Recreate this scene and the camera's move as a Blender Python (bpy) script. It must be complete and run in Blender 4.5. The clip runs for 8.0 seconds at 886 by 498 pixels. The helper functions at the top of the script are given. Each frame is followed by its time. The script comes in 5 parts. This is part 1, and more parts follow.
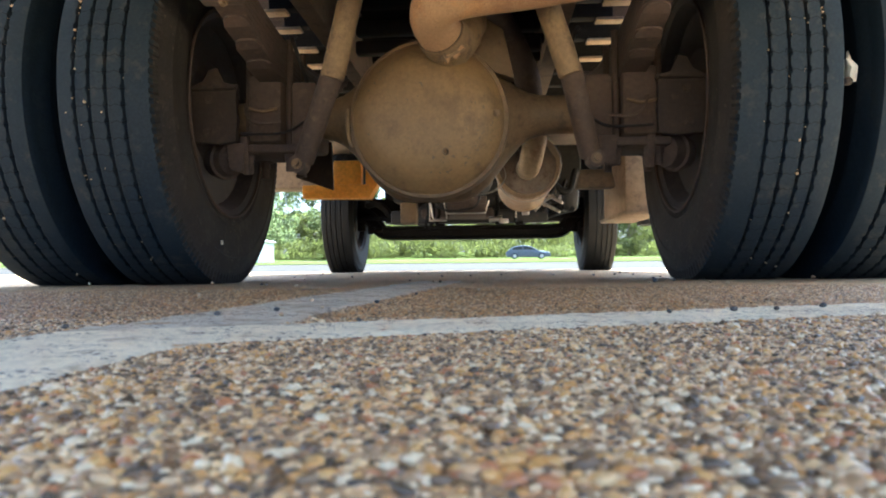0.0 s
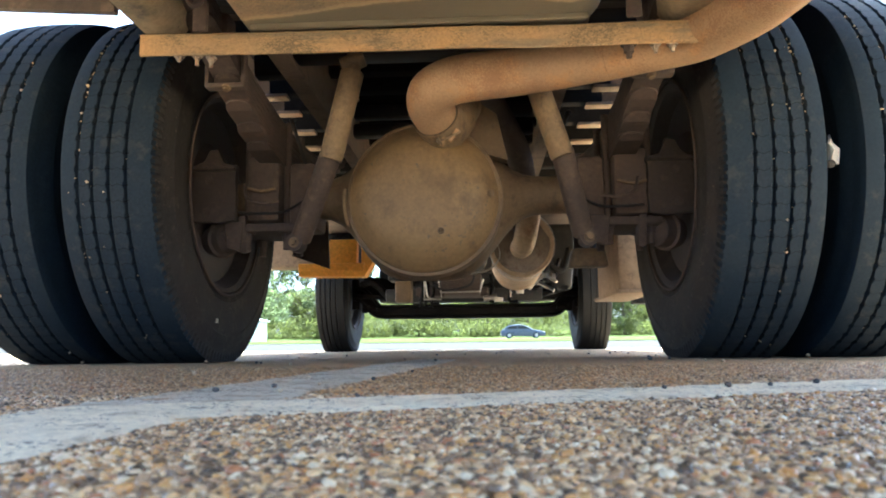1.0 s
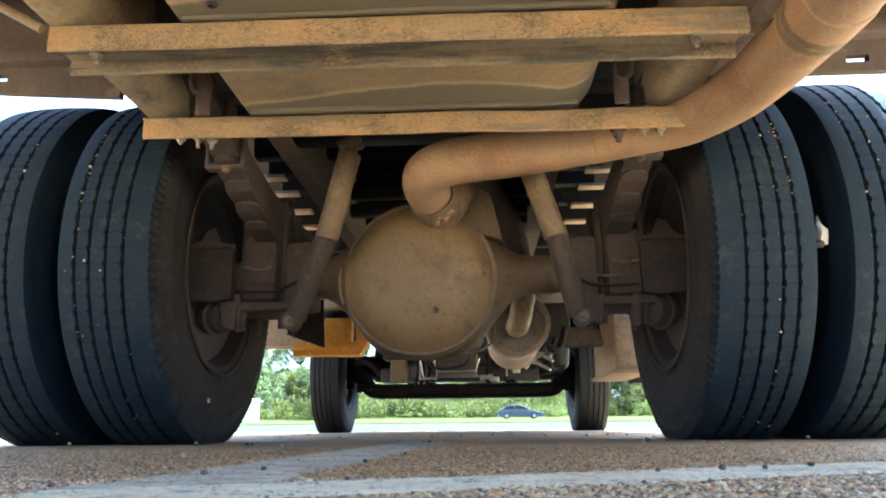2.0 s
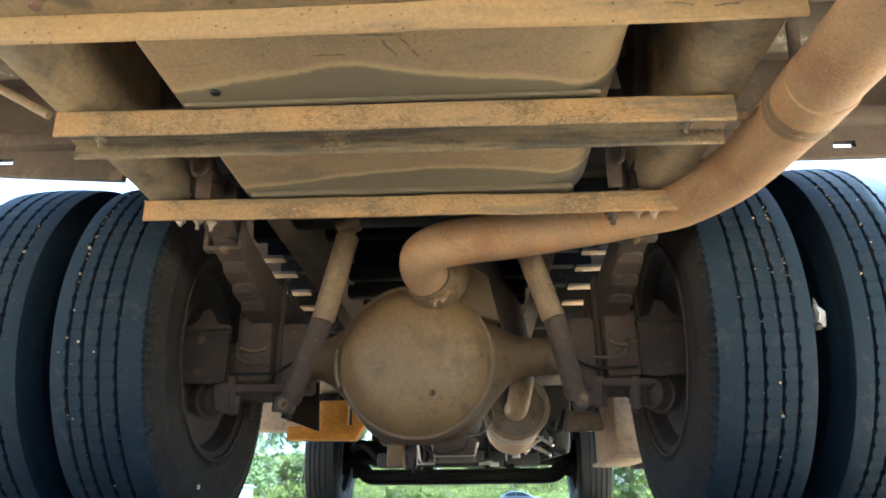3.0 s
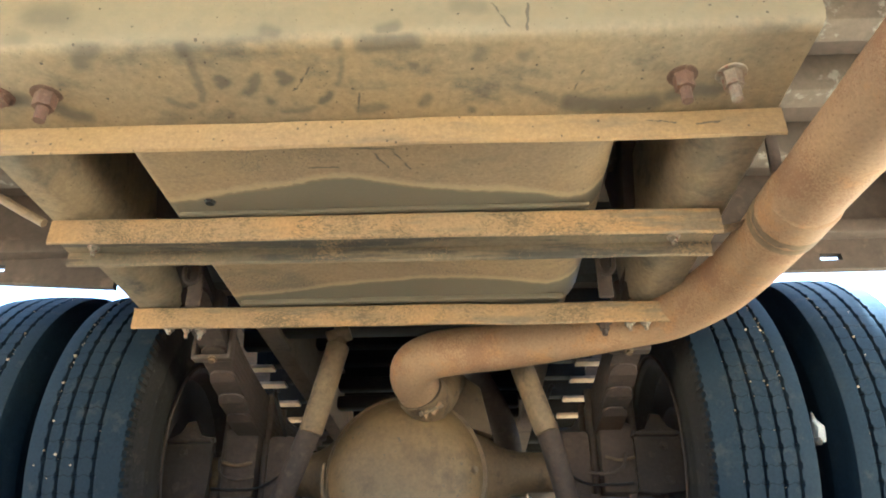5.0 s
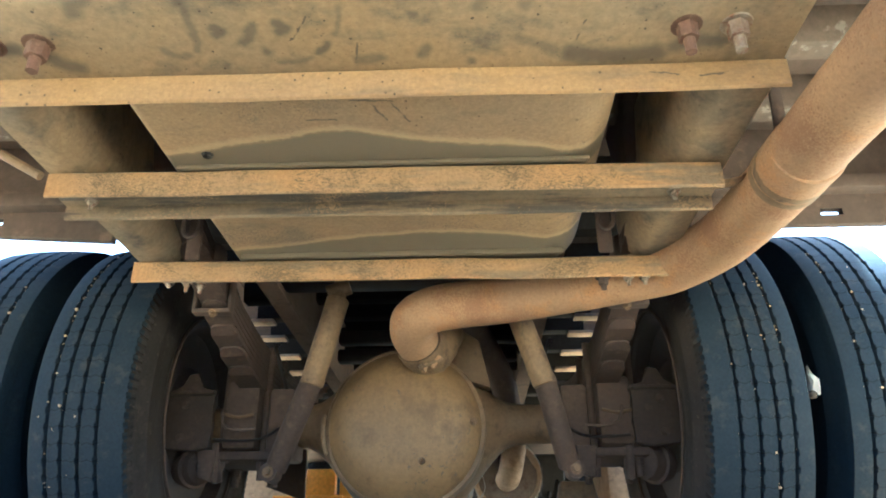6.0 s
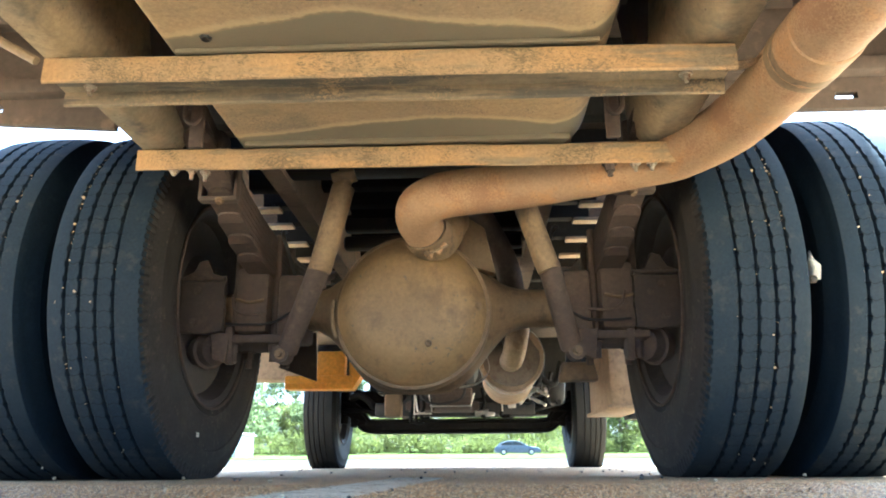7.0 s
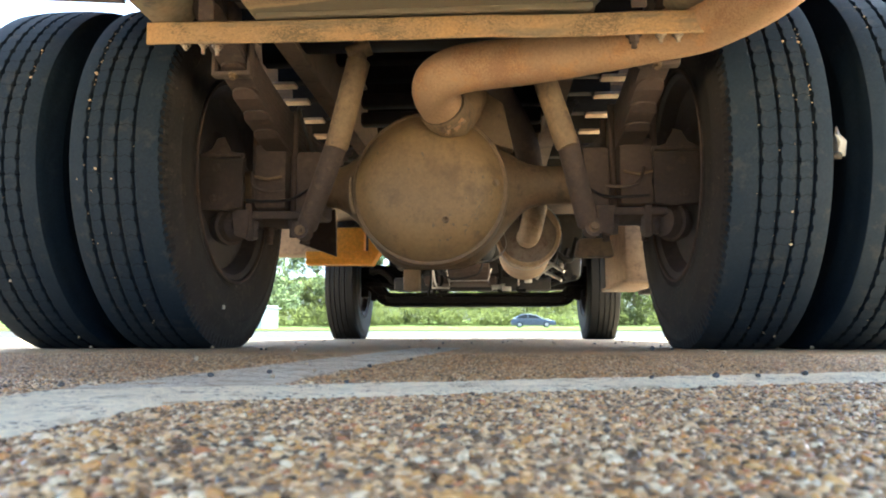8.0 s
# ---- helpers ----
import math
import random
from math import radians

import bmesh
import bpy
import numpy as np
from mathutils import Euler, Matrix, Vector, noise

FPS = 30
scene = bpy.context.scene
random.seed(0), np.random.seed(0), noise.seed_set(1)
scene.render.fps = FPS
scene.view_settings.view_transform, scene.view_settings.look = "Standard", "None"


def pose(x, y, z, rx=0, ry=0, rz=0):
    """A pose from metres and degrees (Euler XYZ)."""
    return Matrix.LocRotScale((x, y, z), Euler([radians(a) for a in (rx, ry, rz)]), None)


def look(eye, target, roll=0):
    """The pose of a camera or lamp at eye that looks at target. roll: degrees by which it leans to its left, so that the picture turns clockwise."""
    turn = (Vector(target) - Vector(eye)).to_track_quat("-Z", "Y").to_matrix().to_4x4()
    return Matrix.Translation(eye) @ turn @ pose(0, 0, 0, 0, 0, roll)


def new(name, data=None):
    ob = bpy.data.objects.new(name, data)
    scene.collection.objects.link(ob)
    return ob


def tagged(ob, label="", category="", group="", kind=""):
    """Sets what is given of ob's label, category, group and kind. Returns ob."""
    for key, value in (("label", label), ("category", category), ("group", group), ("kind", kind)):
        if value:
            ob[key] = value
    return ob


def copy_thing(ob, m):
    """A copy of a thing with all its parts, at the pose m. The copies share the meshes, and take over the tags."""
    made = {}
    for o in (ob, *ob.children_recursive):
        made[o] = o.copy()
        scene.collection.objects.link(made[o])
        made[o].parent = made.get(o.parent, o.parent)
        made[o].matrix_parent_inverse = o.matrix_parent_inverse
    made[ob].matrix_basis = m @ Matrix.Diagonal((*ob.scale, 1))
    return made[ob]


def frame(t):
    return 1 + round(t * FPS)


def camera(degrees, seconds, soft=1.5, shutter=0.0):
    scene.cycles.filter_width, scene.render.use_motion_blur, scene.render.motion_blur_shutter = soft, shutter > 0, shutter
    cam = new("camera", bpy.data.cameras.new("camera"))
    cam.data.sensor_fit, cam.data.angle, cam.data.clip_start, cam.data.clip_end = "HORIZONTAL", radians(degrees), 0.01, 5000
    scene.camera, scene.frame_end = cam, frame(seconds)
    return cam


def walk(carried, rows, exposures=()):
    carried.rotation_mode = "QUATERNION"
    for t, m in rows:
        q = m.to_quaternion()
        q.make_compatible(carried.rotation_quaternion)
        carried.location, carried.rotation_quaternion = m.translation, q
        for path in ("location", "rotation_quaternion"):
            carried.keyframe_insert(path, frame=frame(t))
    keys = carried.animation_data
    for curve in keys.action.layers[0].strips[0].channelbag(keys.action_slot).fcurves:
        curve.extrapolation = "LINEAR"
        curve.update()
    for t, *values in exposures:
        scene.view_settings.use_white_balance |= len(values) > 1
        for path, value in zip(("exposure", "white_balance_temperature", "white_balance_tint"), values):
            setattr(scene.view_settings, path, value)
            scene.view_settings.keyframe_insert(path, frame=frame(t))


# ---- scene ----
cam = camera(62.7, 8.0, soft=1.9)
PATH = [
    (0, (0.149, -0.026, 0.044), (0.022, 1.969, 0.092), -0.6),
    (0.5, (0.146, -0.029, 0.042), (0.032, 1.962, 0.211), -0.5),
    (1, (0.147, -0.040, 0.041), (0.039, 1.94, 0.305), -0.6),
    (1.5, (0.149, -0.046, 0.041), (0.049, 1.918, 0.409), -0.6),
    (3, (0.158, -0.052, 0.043), (0.071, 1.825, 0.729), -0.5),
    (3.5, (0.160, -0.052, 0.043), (0.079, 1.784, 0.833), -0.5),
    (4, (0.160, -0.052, 0.044), (0.088, 1.741, 0.925), -0.5),
    (4.5, (0.161, -0.051, 0.044), (0.096, 1.708, 0.993), -0.4),
    (4.7, (0.162, -0.050, 0.044), (0.099, 1.699, 1.008), -0.4),
    (5.8, (0.164, -0.047, 0.044), (0.101, 1.744, 0.930), -0.4),
    (6, (0.164, -0.045, 0.043), (0.099, 1.764, 0.894), -0.3),
    (6.5, (0.164, -0.044, 0.043), (0.094, 1.821, 0.761), -0.4),
    (7, (0.163, -0.044, 0.041), (0.078, 1.873, 0.605), -0.3),
    (7.5, (0.163, -0.046, 0.041), (0.063, 1.912, 0.437), -0.3),
    (8, (0.165, -0.047, 0.041), (0.026, 1.935, 0.274), 0.0),
]
EXPOSURES = [(0, 3.15, 4800, 0), (0.7, 3.27, 4720, 0), (1.5, 3.28, 4600, -1), (3, 3.45, 4250, -6), (4.5, 3.62, 4170, -7), (6, 3.7, 4170, -7), (7, 3.84, 4450, -5), (7.5, 3.68, 4850, -3), (8, 3.42, 4900, -2)]
walk(cam, [(t, look(e, g, r)) for t, e, g, r in PATH], EXPOSURES)
cam.data.dof.use_dof = True
cam.data.dof.focus_distance = 1.5
cam.data.dof.aperture_fstop = cam.data.lens / 1.4

# ---- world and sun ----
SUN_ELEVATION, SUN_AZIMUTH = 68.0, 18.0      # azimuth: degrees from straight ahead towards the right
world = bpy.data.worlds.new("world")
scene.world = world
world.use_nodes = True
wn = world.node_tree.nodes
wn.clear()
sky = wn.new("ShaderNodeTexSky")
sky.sky_type, sky.sun_disc = "NISHITA", False
sky.sun_elevation, sky.sun_rotation = radians(SUN_ELEVATION), radians(SUN_AZIMUTH)
sky.air_density, sky.dust_density, sky.ozone_density = 0.7, 6.0, 0.4
background = wn.new("ShaderNodeBackground")
background.inputs["Strength"].default_value = 0.11
wout = wn.new("ShaderNodeOutputWorld")
# thin haze takes some of the blue out of the sky
grey = wn.new("ShaderNodeRGBToBW")
haze = wn.new("ShaderNodeMix")
haze.data_type = "RGBA"
haze.inputs[0].default_value = 0.35
world.node_tree.links.new(sky.outputs[0], grey.inputs[0])
world.node_tree.links.new(sky.outputs[0], haze.inputs[6])
world.node_tree.links.new(grey.outputs[0], haze.inputs[7])
world.node_tree.links.new(haze.outputs[2], background.inputs[0])
world.node_tree.links.new(background.outputs[0], wout.inputs[0])
lamp = bpy.data.lights.new("sun", "SUN")
lamp.energy, lamp.angle, lamp.color = 5.0, radians(1.5), (1.0, 0.95, 0.86)
sun = new("sun", lamp)
ea, aa = radians(SUN_ELEVATION), radians(SUN_AZIMUTH)
sun.matrix_world = look((30 * math.sin(aa) * math.cos(ea), 30 * math.cos(aa) * math.cos(ea), 30 * math.sin(ea)), (0, 0, 0))


# ---- materials ----
def ramp_node(nt, stops, mode="LINEAR"):
    node = nt.nodes.new("ShaderNodeValToRGB")
    node.color_ramp.interpolation = mode
    els = node.color_ramp.elements
    while len(els) < len(stops):
        els.new(0.5)
    for el, (p, c) in zip(els, stops):
        el.position, el.color = p, (*c, 1.0)
    return node


def noise_node(nt, vec, scale, detail=4.0, rough=0.6):
    node = nt.nodes.new("ShaderNodeTexNoise")
    node.inputs["Scale"].default_value = scale
    node.inputs["Detail"].default_value = detail
    node.inputs["Roughness"].default_value = rough
    nt.links.new(vec, node.inputs["Vector"])
    return node.outputs["Fac"]


def mix_node(nt, fac, a, b, blend="MIX"):
    node = nt.nodes.new("ShaderNodeMix")
    node.data_type, node.blend_type = "RGBA", blend
    for sock, v in ((node.inputs[0], fac), (node.inputs[6], a), (node.inputs[7], b)):
        if isinstance(v, (int, float)):
            sock.default_value = v
        elif isinstance(v, tuple):
            sock.default_value = (*v, 1.0)
        else:
            nt.links.new(v, sock)
    return node.outputs[2]


def band_node(nt, value, lo, hi):
    """0 below lo, 1 above hi."""
    node = nt.nodes.new("ShaderNodeMapRange")
    node.interpolation_type = "SMOOTHSTEP"
    node.inputs[1].default_value, node.inputs[2].default_value = lo, hi
    nt.links.new(value, node.inputs[0])
    return node.outputs[0]


def surface(name, base, vary, patch, big=3.0, fine=60.0, rough=0.75, metal=0.0, bump=0.25, bump_scale=None,
            specks=None, patch_at=(0.52, 0.66), spec=0.5, dist=0.002, stretch=None, grain=0.8, soft=0.05, streak=None, cluster=0.45):
    """A worn surface: base and vary mixed by large noise, patch in blotches, specks of a colour, fine relief."""
    m = bpy.data.materials.new(name)
    m.use_nodes = True
    nt = m.node_tree
    bsdf = nt.nodes["Principled BSDF"]
    vec = nt.nodes.new("ShaderNodeTexCoord").outputs["Object"]
    n1 = noise_node(nt, vec, big, 5.0)
    long_vec = vec
    if streak:
        lengthen = nt.nodes.new("ShaderNodeVectorMath")
        lengthen.operation = "MULTIPLY"
        lengthen.inputs[1].default_value = streak
        nt.links.new(vec, lengthen.inputs[0])
        long_vec = lengthen.outputs[0]
    n2 = noise_node(nt, long_vec, big * 2.7, 6.0, 0.7)
    n3 = noise_node(nt, vec, fine, 4.0, 0.7)
    col = mix_node(nt, band_node(nt, n1, 0.35, 0.65), base, vary)
    col = mix_node(nt, band_node(nt, n2, *patch_at), col, patch)
    shade = ramp_node(nt, [(0.3, (0.72, 0.72, 0.72)), (0.7, (1.18, 1.18, 1.18))])
    nt.links.new(n3, shade.inputs[0])
    col = mix_node(nt, grain, col, shade.outputs[0], "MULTIPLY")
    if specks:
        colour, scale, threshold = specks
        svec = vec
        if stretch:
            mul = nt.nodes.new("ShaderNodeVectorMath")
            mul.operation = "MULTIPLY"
            mul.inputs[1].default_value = stretch
            nt.links.new(vec, mul.inputs[0])
            svec = mul.outputs[0]
        n4 = noise_node(nt, svec, scale, 4.0, 0.7)
        gather = nt.nodes.new("ShaderNodeMath")
        gather.operation = "MULTIPLY_ADD"
        nt.links.new(noise_node(nt, vec, big * 1.7, 3.0), gather.inputs[0])
        gather.inputs[1].default_value = cluster
        nt.links.new(n4, gather.inputs[2])
        col = mix_node(nt, band_node(nt, gather.outputs[0], threshold + cluster * 0.49, threshold + cluster * 0.49 + soft), col, colour)
    nt.links.new(col, bsdf.inputs["Base Color"])
    rr = nt.nodes.new("ShaderNodeMapRange")
    rr.inputs[3].default_value, rr.inputs[4].default_value = rough - 0.12, min(1.0, rough + 0.12)
    nt.links.new(n2, rr.inputs[0])
    nt.links.new(rr.outputs[0], bsdf.inputs["Roughness"])
    bsdf.inputs["Metallic"].default_value = metal
    bsdf.inputs["Specular IOR Level"].default_value = spec
    bp = nt.nodes.new("ShaderNodeBump")
    bp.inputs["Strength"].default_value, bp.inputs["Distance"].default_value = bump, dist
    nt.links.new(noise_node(nt, vec, bump_scale or fine * 1.5, 5.0, 0.65), bp.inputs["Height"])
    nt.links.new(bp.outputs[0], bsdf.inputs["Normal"])
    return m


M_BAR = surface("rusty_bar_paint", (0.3364, 0.2053, 0.0846), (0.2797, 0.1879, 0.0966), (0.1791, 0.1381, 0.0883), big=5, fine=150, rough=0.8,
                specks=((0.135, 0.098, 0.052), 420, 0.535), patch_at=(0.50, 0.66), stretch=(0.45, 1, 1), soft=0.06, cluster=0.7, streak=(0.3, 2.2, 2.2))
# streaked grime, plus the shade behind the next bar mixed into the colour
M_BAR_DIRTY_SHADE = surface("grimy_shaded_bar_paint", (0.19, 0.1422, 0.083), (0.1292, 0.1067, 0.0706), (0.0646, 0.0569, 0.0456), big=5, fine=110, rough=0.8,
                      specks=((0.235, 0.165, 0.088), 320, 0.60), patch_at=(0.44, 0.60), stretch=(0.7, 1, 1), soft=0.1, cluster=0.9, streak=(0.25, 2.2, 2.2))
M_TANK = surface("dusty_tank_steel", (0.3033, 0.2103, 0.1023), (0.2427, 0.1769, 0.1023), (0.1483, 0.1169, 0.0776), big=2.4, fine=150, rough=0.7,
                 specks=((0.14, 0.11, 0.075), 260, 0.60), patch_at=(0.48, 0.74), cluster=0.9, soft=0.08, streak=(0.6, 1.5, 1))
M_CHANNEL = surface("mottled_channel_steel", (0.2937, 0.2180, 0.1183), (0.1888, 0.1563, 0.1069), (0.0909, 0.0799, 0.0650), big=4.5, fine=80, rough=0.72,
                    specks=((0.17, 0.13, 0.085), 180, 0.64), patch_at=(0.46, 0.74), soft=0.1)
# near black: the dark of the deep underbody is put into the colour
M_RECESS = surface("near_black_recess", (0.0083, 0.008, 0.0083), (0.011, 0.0105, 0.0105), (0.0176, 0.0154, 0.0143), big=5, fine=60, rough=0.95, spec=0.15)
M_PIPE = surface("rusted_exhaust", (0.3060, 0.1926, 0.0972), (0.2475, 0.1575, 0.0855), (0.3105, 0.1710, 0.0702), big=4.5, fine=160, rough=0.8,
                 specks=((0.205, 0.112, 0.055), 300, 0.545), patch_at=(0.50, 0.66), grain=0.7, soft=0.06, cluster=0.8, bump=0.4)
M_MOUNT = surface("brown_mount_steel", (0.0635, 0.0430, 0.0318), (0.0505, 0.0355, 0.0280), (0.0785, 0.0561, 0.0408), big=9, fine=90, rough=0.85)
# paler than the mounts: light on the rail's near end, put into the colour
M_RAIL = surface("lightened_rail_paint", (0.112, 0.078, 0.050), (0.086, 0.061, 0.042), (0.060, 0.045, 0.034), big=7, fine=90, rough=0.85)
M_BRACKET = surface("scaly_rust_steel", (0.0390, 0.0275, 0.0220), (0.0280, 0.0210, 0.0180), (0.0560, 0.0390, 0.0290), big=11, fine=90, rough=0.9, bump=0.5)
M_CAST = surface("dusty_cast_iron", (0.134, 0.090, 0.0440), (0.108, 0.073, 0.0370), (0.074, 0.051, 0.0290), big=5, fine=80, rough=0.7,
                 specks=((0.10, 0.08, 0.06), 50, 0.70))
M_COVER = surface("dusty_axle_cover", (0.180, 0.117, 0.0470), (0.150, 0.098, 0.0410), (0.105, 0.069, 0.0320), big=4, fine=90, rough=0.6,
                  specks=((0.085, 0.068, 0.045), 70, 0.66), patch_at=(0.46, 0.72), grain=0.6)
M_SPRING = surface("rusty_spring_steel", (0.0542, 0.0350, 0.0265), (0.0418, 0.0287, 0.0235), (0.0710, 0.0494, 0.0363), big=9, fine=90, rough=0.85)
M_SHOCK = surface("dusty_shock_paint", (0.165, 0.113, 0.0560), (0.130, 0.089, 0.0480), (0.078, 0.054, 0.0340), big=8, fine=90, rough=0.75)
M_UNDER = surface("dirty_underbody_paint", (0.0806, 0.0589, 0.0465), (0.062, 0.0465, 0.0384), (0.124, 0.093, 0.0682), big=3, fine=50, rough=0.85,
                  patch_at=(0.56, 0.68))
M_BEAM = surface("chalky_beam_paint", (0.0945, 0.0740, 0.0553), (0.0693, 0.0535, 0.0423), (0.1575, 0.1418, 0.1237), big=7, fine=70, rough=0.85,
                 patch_at=(0.56, 0.62))
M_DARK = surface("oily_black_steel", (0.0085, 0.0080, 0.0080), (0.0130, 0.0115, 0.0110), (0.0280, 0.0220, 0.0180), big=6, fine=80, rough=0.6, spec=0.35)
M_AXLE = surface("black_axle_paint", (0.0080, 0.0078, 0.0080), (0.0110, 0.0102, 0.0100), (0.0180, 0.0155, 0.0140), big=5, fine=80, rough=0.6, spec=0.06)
M_MUFFLER = surface("aluminised_muffler", (0.620, 0.475, 0.300), (0.540, 0.400, 0.240), (0.390, 0.260, 0.145), big=5, fine=70, rough=0.6, metal=0.1,
                    specks=((0.25, 0.14, 0.08), 60, 0.70))
M_ENDPLATE = surface("dull_end_plate", (0.24, 0.195, 0.145), (0.19, 0.15, 0.11), (0.13, 0.09, 0.06), big=12, fine=120, rough=0.45, metal=0.5)
# bluish haze and skylight are mixed into the black rubber's colour
M_RUBBER = surface("blue_tinted_rubber", (0.0136, 0.0221, 0.0343), (0.0184, 0.0266, 0.0372), (0.0319, 0.0376, 0.0423), big=7, fine=150, rough=0.75, bump=0.2,
                   spec=0.14, dist=0.001)
M_SIDEWALL = surface("dusty_tyre_wall", (0.0320, 0.0283, 0.0258), (0.0246, 0.0225, 0.0215), (0.0492, 0.0418, 0.0353), big=7, fine=110, rough=0.8, bump=0.3, dist=0.001, spec=0.2,
                     specks=((0.085, 0.068, 0.052), 90, 0.62), soft=0.12)
# darker, bluer wall: the dim gap between the duals put into the colour
M_WALL_BLUE = surface("blue_black_tyre_wall", (0.0090, 0.0166, 0.0290), (0.0111, 0.0192, 0.0310), (0.0151, 0.0232, 0.0340), big=7, fine=110, rough=0.8, bump=0.2, dist=0.001, spec=0.1)
M_RIM = surface("rusty_wheel_paint", (0.0340, 0.0280, 0.0275), (0.0250, 0.0215, 0.0220), (0.0560, 0.0440, 0.0390), big=8, fine=80, rough=0.7)
M_ORANGE = surface("orange_safety_paint", (0.92, 0.42, 0.02), (0.86, 0.378, 0.02), (0.55, 0.231, 0.03), big=8, fine=70, rough=0.55, patch_at=(0.66, 0.80))
M_TAN = surface("tan_box_paint", (0.42, 0.31, 0.20), (0.36, 0.27, 0.18), (0.26, 0.19, 0.13), big=5, fine=60, rough=0.8)
M_BOLT = surface("zinc_bolt", (0.3481, 0.3067, 0.2486), (0.2486, 0.1823, 0.1243), (0.2072, 0.0994, 0.0581), big=30, fine=200, rough=0.5, metal=0.5)
M_NUTRED = surface("red_rusted_nut", (0.1237, 0.0665, 0.0420), (0.1013, 0.0595, 0.0385), (0.1650, 0.1050, 0.0665), big=30, fine=200, rough=0.8)
M_STEEL = surface("bright_steel", (0.6, 0.58, 0.54), (0.5, 0.48, 0.45), (0.4, 0.34, 0.28), big=20, fine=150, rough=0.35, metal=0.8)
M_YELLOW = surface("bus_body_paint", (0.72, 0.40, 0.03), (0.68, 0.37, 0.03), (0.60, 0.33, 0.04), big=1.0, fine=30, rough=0.35, bump=0.03)
M_WHITE = surface("white_shed_paint", (0.80, 0.80, 0.78), (0.76, 0.76, 0.74), (0.66, 0.65, 0.62), big=0.8, fine=9, rough=0.7)
M_ROOF = surface("grey_roof_sheet", (0.42, 0.41, 0.39), (0.38, 0.37, 0.35), (0.30, 0.29, 0.28), big=0.8, fine=9, rough=0.6)
M_BARK = surface("bark", (0.15, 0.115, 0.085), (0.11, 0.085, 0.065), (0.20, 0.17, 0.13), big=3, fine=14, rough=0.9, bump=0.6, dist=0.02)


def calc_node(nt, op, a, b=0.0, c=0.0):
    node = nt.nodes.new("ShaderNodeMath")
    node.operation = op
    for sock, val in zip(node.inputs, (a, b, c)):
        if isinstance(val, (int, float)):
            sock.default_value = val
        else:
            nt.links.new(val, sock)
    return node.outputs[0]


def base_colour(m):
    """The node tree, the shader, what feeds its colour, and the object coordinates of a material made by surface()."""
    nt = m.node_tree
    bsdf = nt.nodes["Principled BSDF"]
    return nt, bsdf, bsdf.inputs["Base Color"].links[0].from_socket, nt.nodes.new("ShaderNodeTexCoord").outputs["Object"]


def pits(m, colour, scale, radius, share, amount=0.9, gather=6.0):
    """Scattered pinholes and chips of unequal size, thicker in some places."""
    nt, bsdf, old, vec = base_colour(m)
    vor = nt.nodes.new("ShaderNodeTexVoronoi")
    vor.inputs["Scale"].default_value = scale
    nt.links.new(vec, vor.inputs["Vector"])
    sep = nt.nodes.new("ShaderNodeSeparateColor")
    nt.links.new(vor.outputs["Color"], sep.inputs[0])
    there = calc_node(nt, "ADD", sep.outputs[0], calc_node(nt, "MULTIPLY", calc_node(nt, "SUBTRACT", noise_node(nt, vec, gather, 3.0), 0.5), 1.6))
    there = calc_node(nt, "GREATER_THAN", there, 1.0 - share)
    reach = calc_node(nt, "MULTIPLY_ADD", sep.outputs[1], radius, radius * 0.35)
    ragged = calc_node(nt, "ADD", vor.outputs["Distance"], calc_node(nt, "MULTIPLY", calc_node(nt, "SUBTRACT", noise_node(nt, vec, scale * 5.0, 2.0), 0.5), radius * 1.2))
    spot = calc_node(nt, "LESS_THAN", ragged, reach)
    mask = calc_node(nt, "MULTIPLY", calc_node(nt, "MULTIPLY", there, spot), amount)
    nt.links.new(mix_node(nt, mask, old, colour), bsdf.inputs["Base Color"])


def vector_node(nt, op, a, b=(0.0, 0.0, 0.0)):
    node = nt.nodes.new("ShaderNodeVectorMath")
    node.operation = op
    for sock, val in zip(node.inputs, (a, b)):
        if isinstance(val, (tuple, Vector)):
            sock.default_value = val
        else:
            nt.links.new(val, sock)
    return node


def segment_gap(nt, here, a, b):
    """The distance from a point to the line from a to b."""
    ab = Vector(b) - Vector(a)
    pa = vector_node(nt, "SUBTRACT", here, tuple(a)).outputs[0]
    along = calc_node(nt, "MULTIPLY", vector_node(nt, "DOT_PRODUCT", pa, tuple(ab)).outputs["Value"], 1.0 / max(ab.length_squared, 1e-9))
    along = calc_node(nt, "MINIMUM", calc_node(nt, "MAXIMUM", along, 0.0), 1.0)
    scaled = vector_node(nt, "SCALE", tuple(ab))
    nt.links.new(along, scaled.inputs["Scale"])
    return vector_node(nt, "DISTANCE", pa, scaled.outputs[0]).outputs["Value"]


def shaken(nt, vec, scale, reach):
    """The coordinates, shifted by noise."""
    bend = nt.nodes.new("ShaderNodeTexNoise")
    bend.inputs["Scale"].default_value, bend.inputs["Detail"].default_value = scale, 3
    nt.links.new(vec, bend.inputs["Vector"])
    shift = vector_node(nt, "MULTIPLY", vector_node(nt, "SUBTRACT", bend.outputs["Color"], (0.5, 0.5, 0.5)).outputs[0], (reach, reach, reach)).outputs[0]
    return vector_node(nt, "ADD", vec, shift).outputs[0]


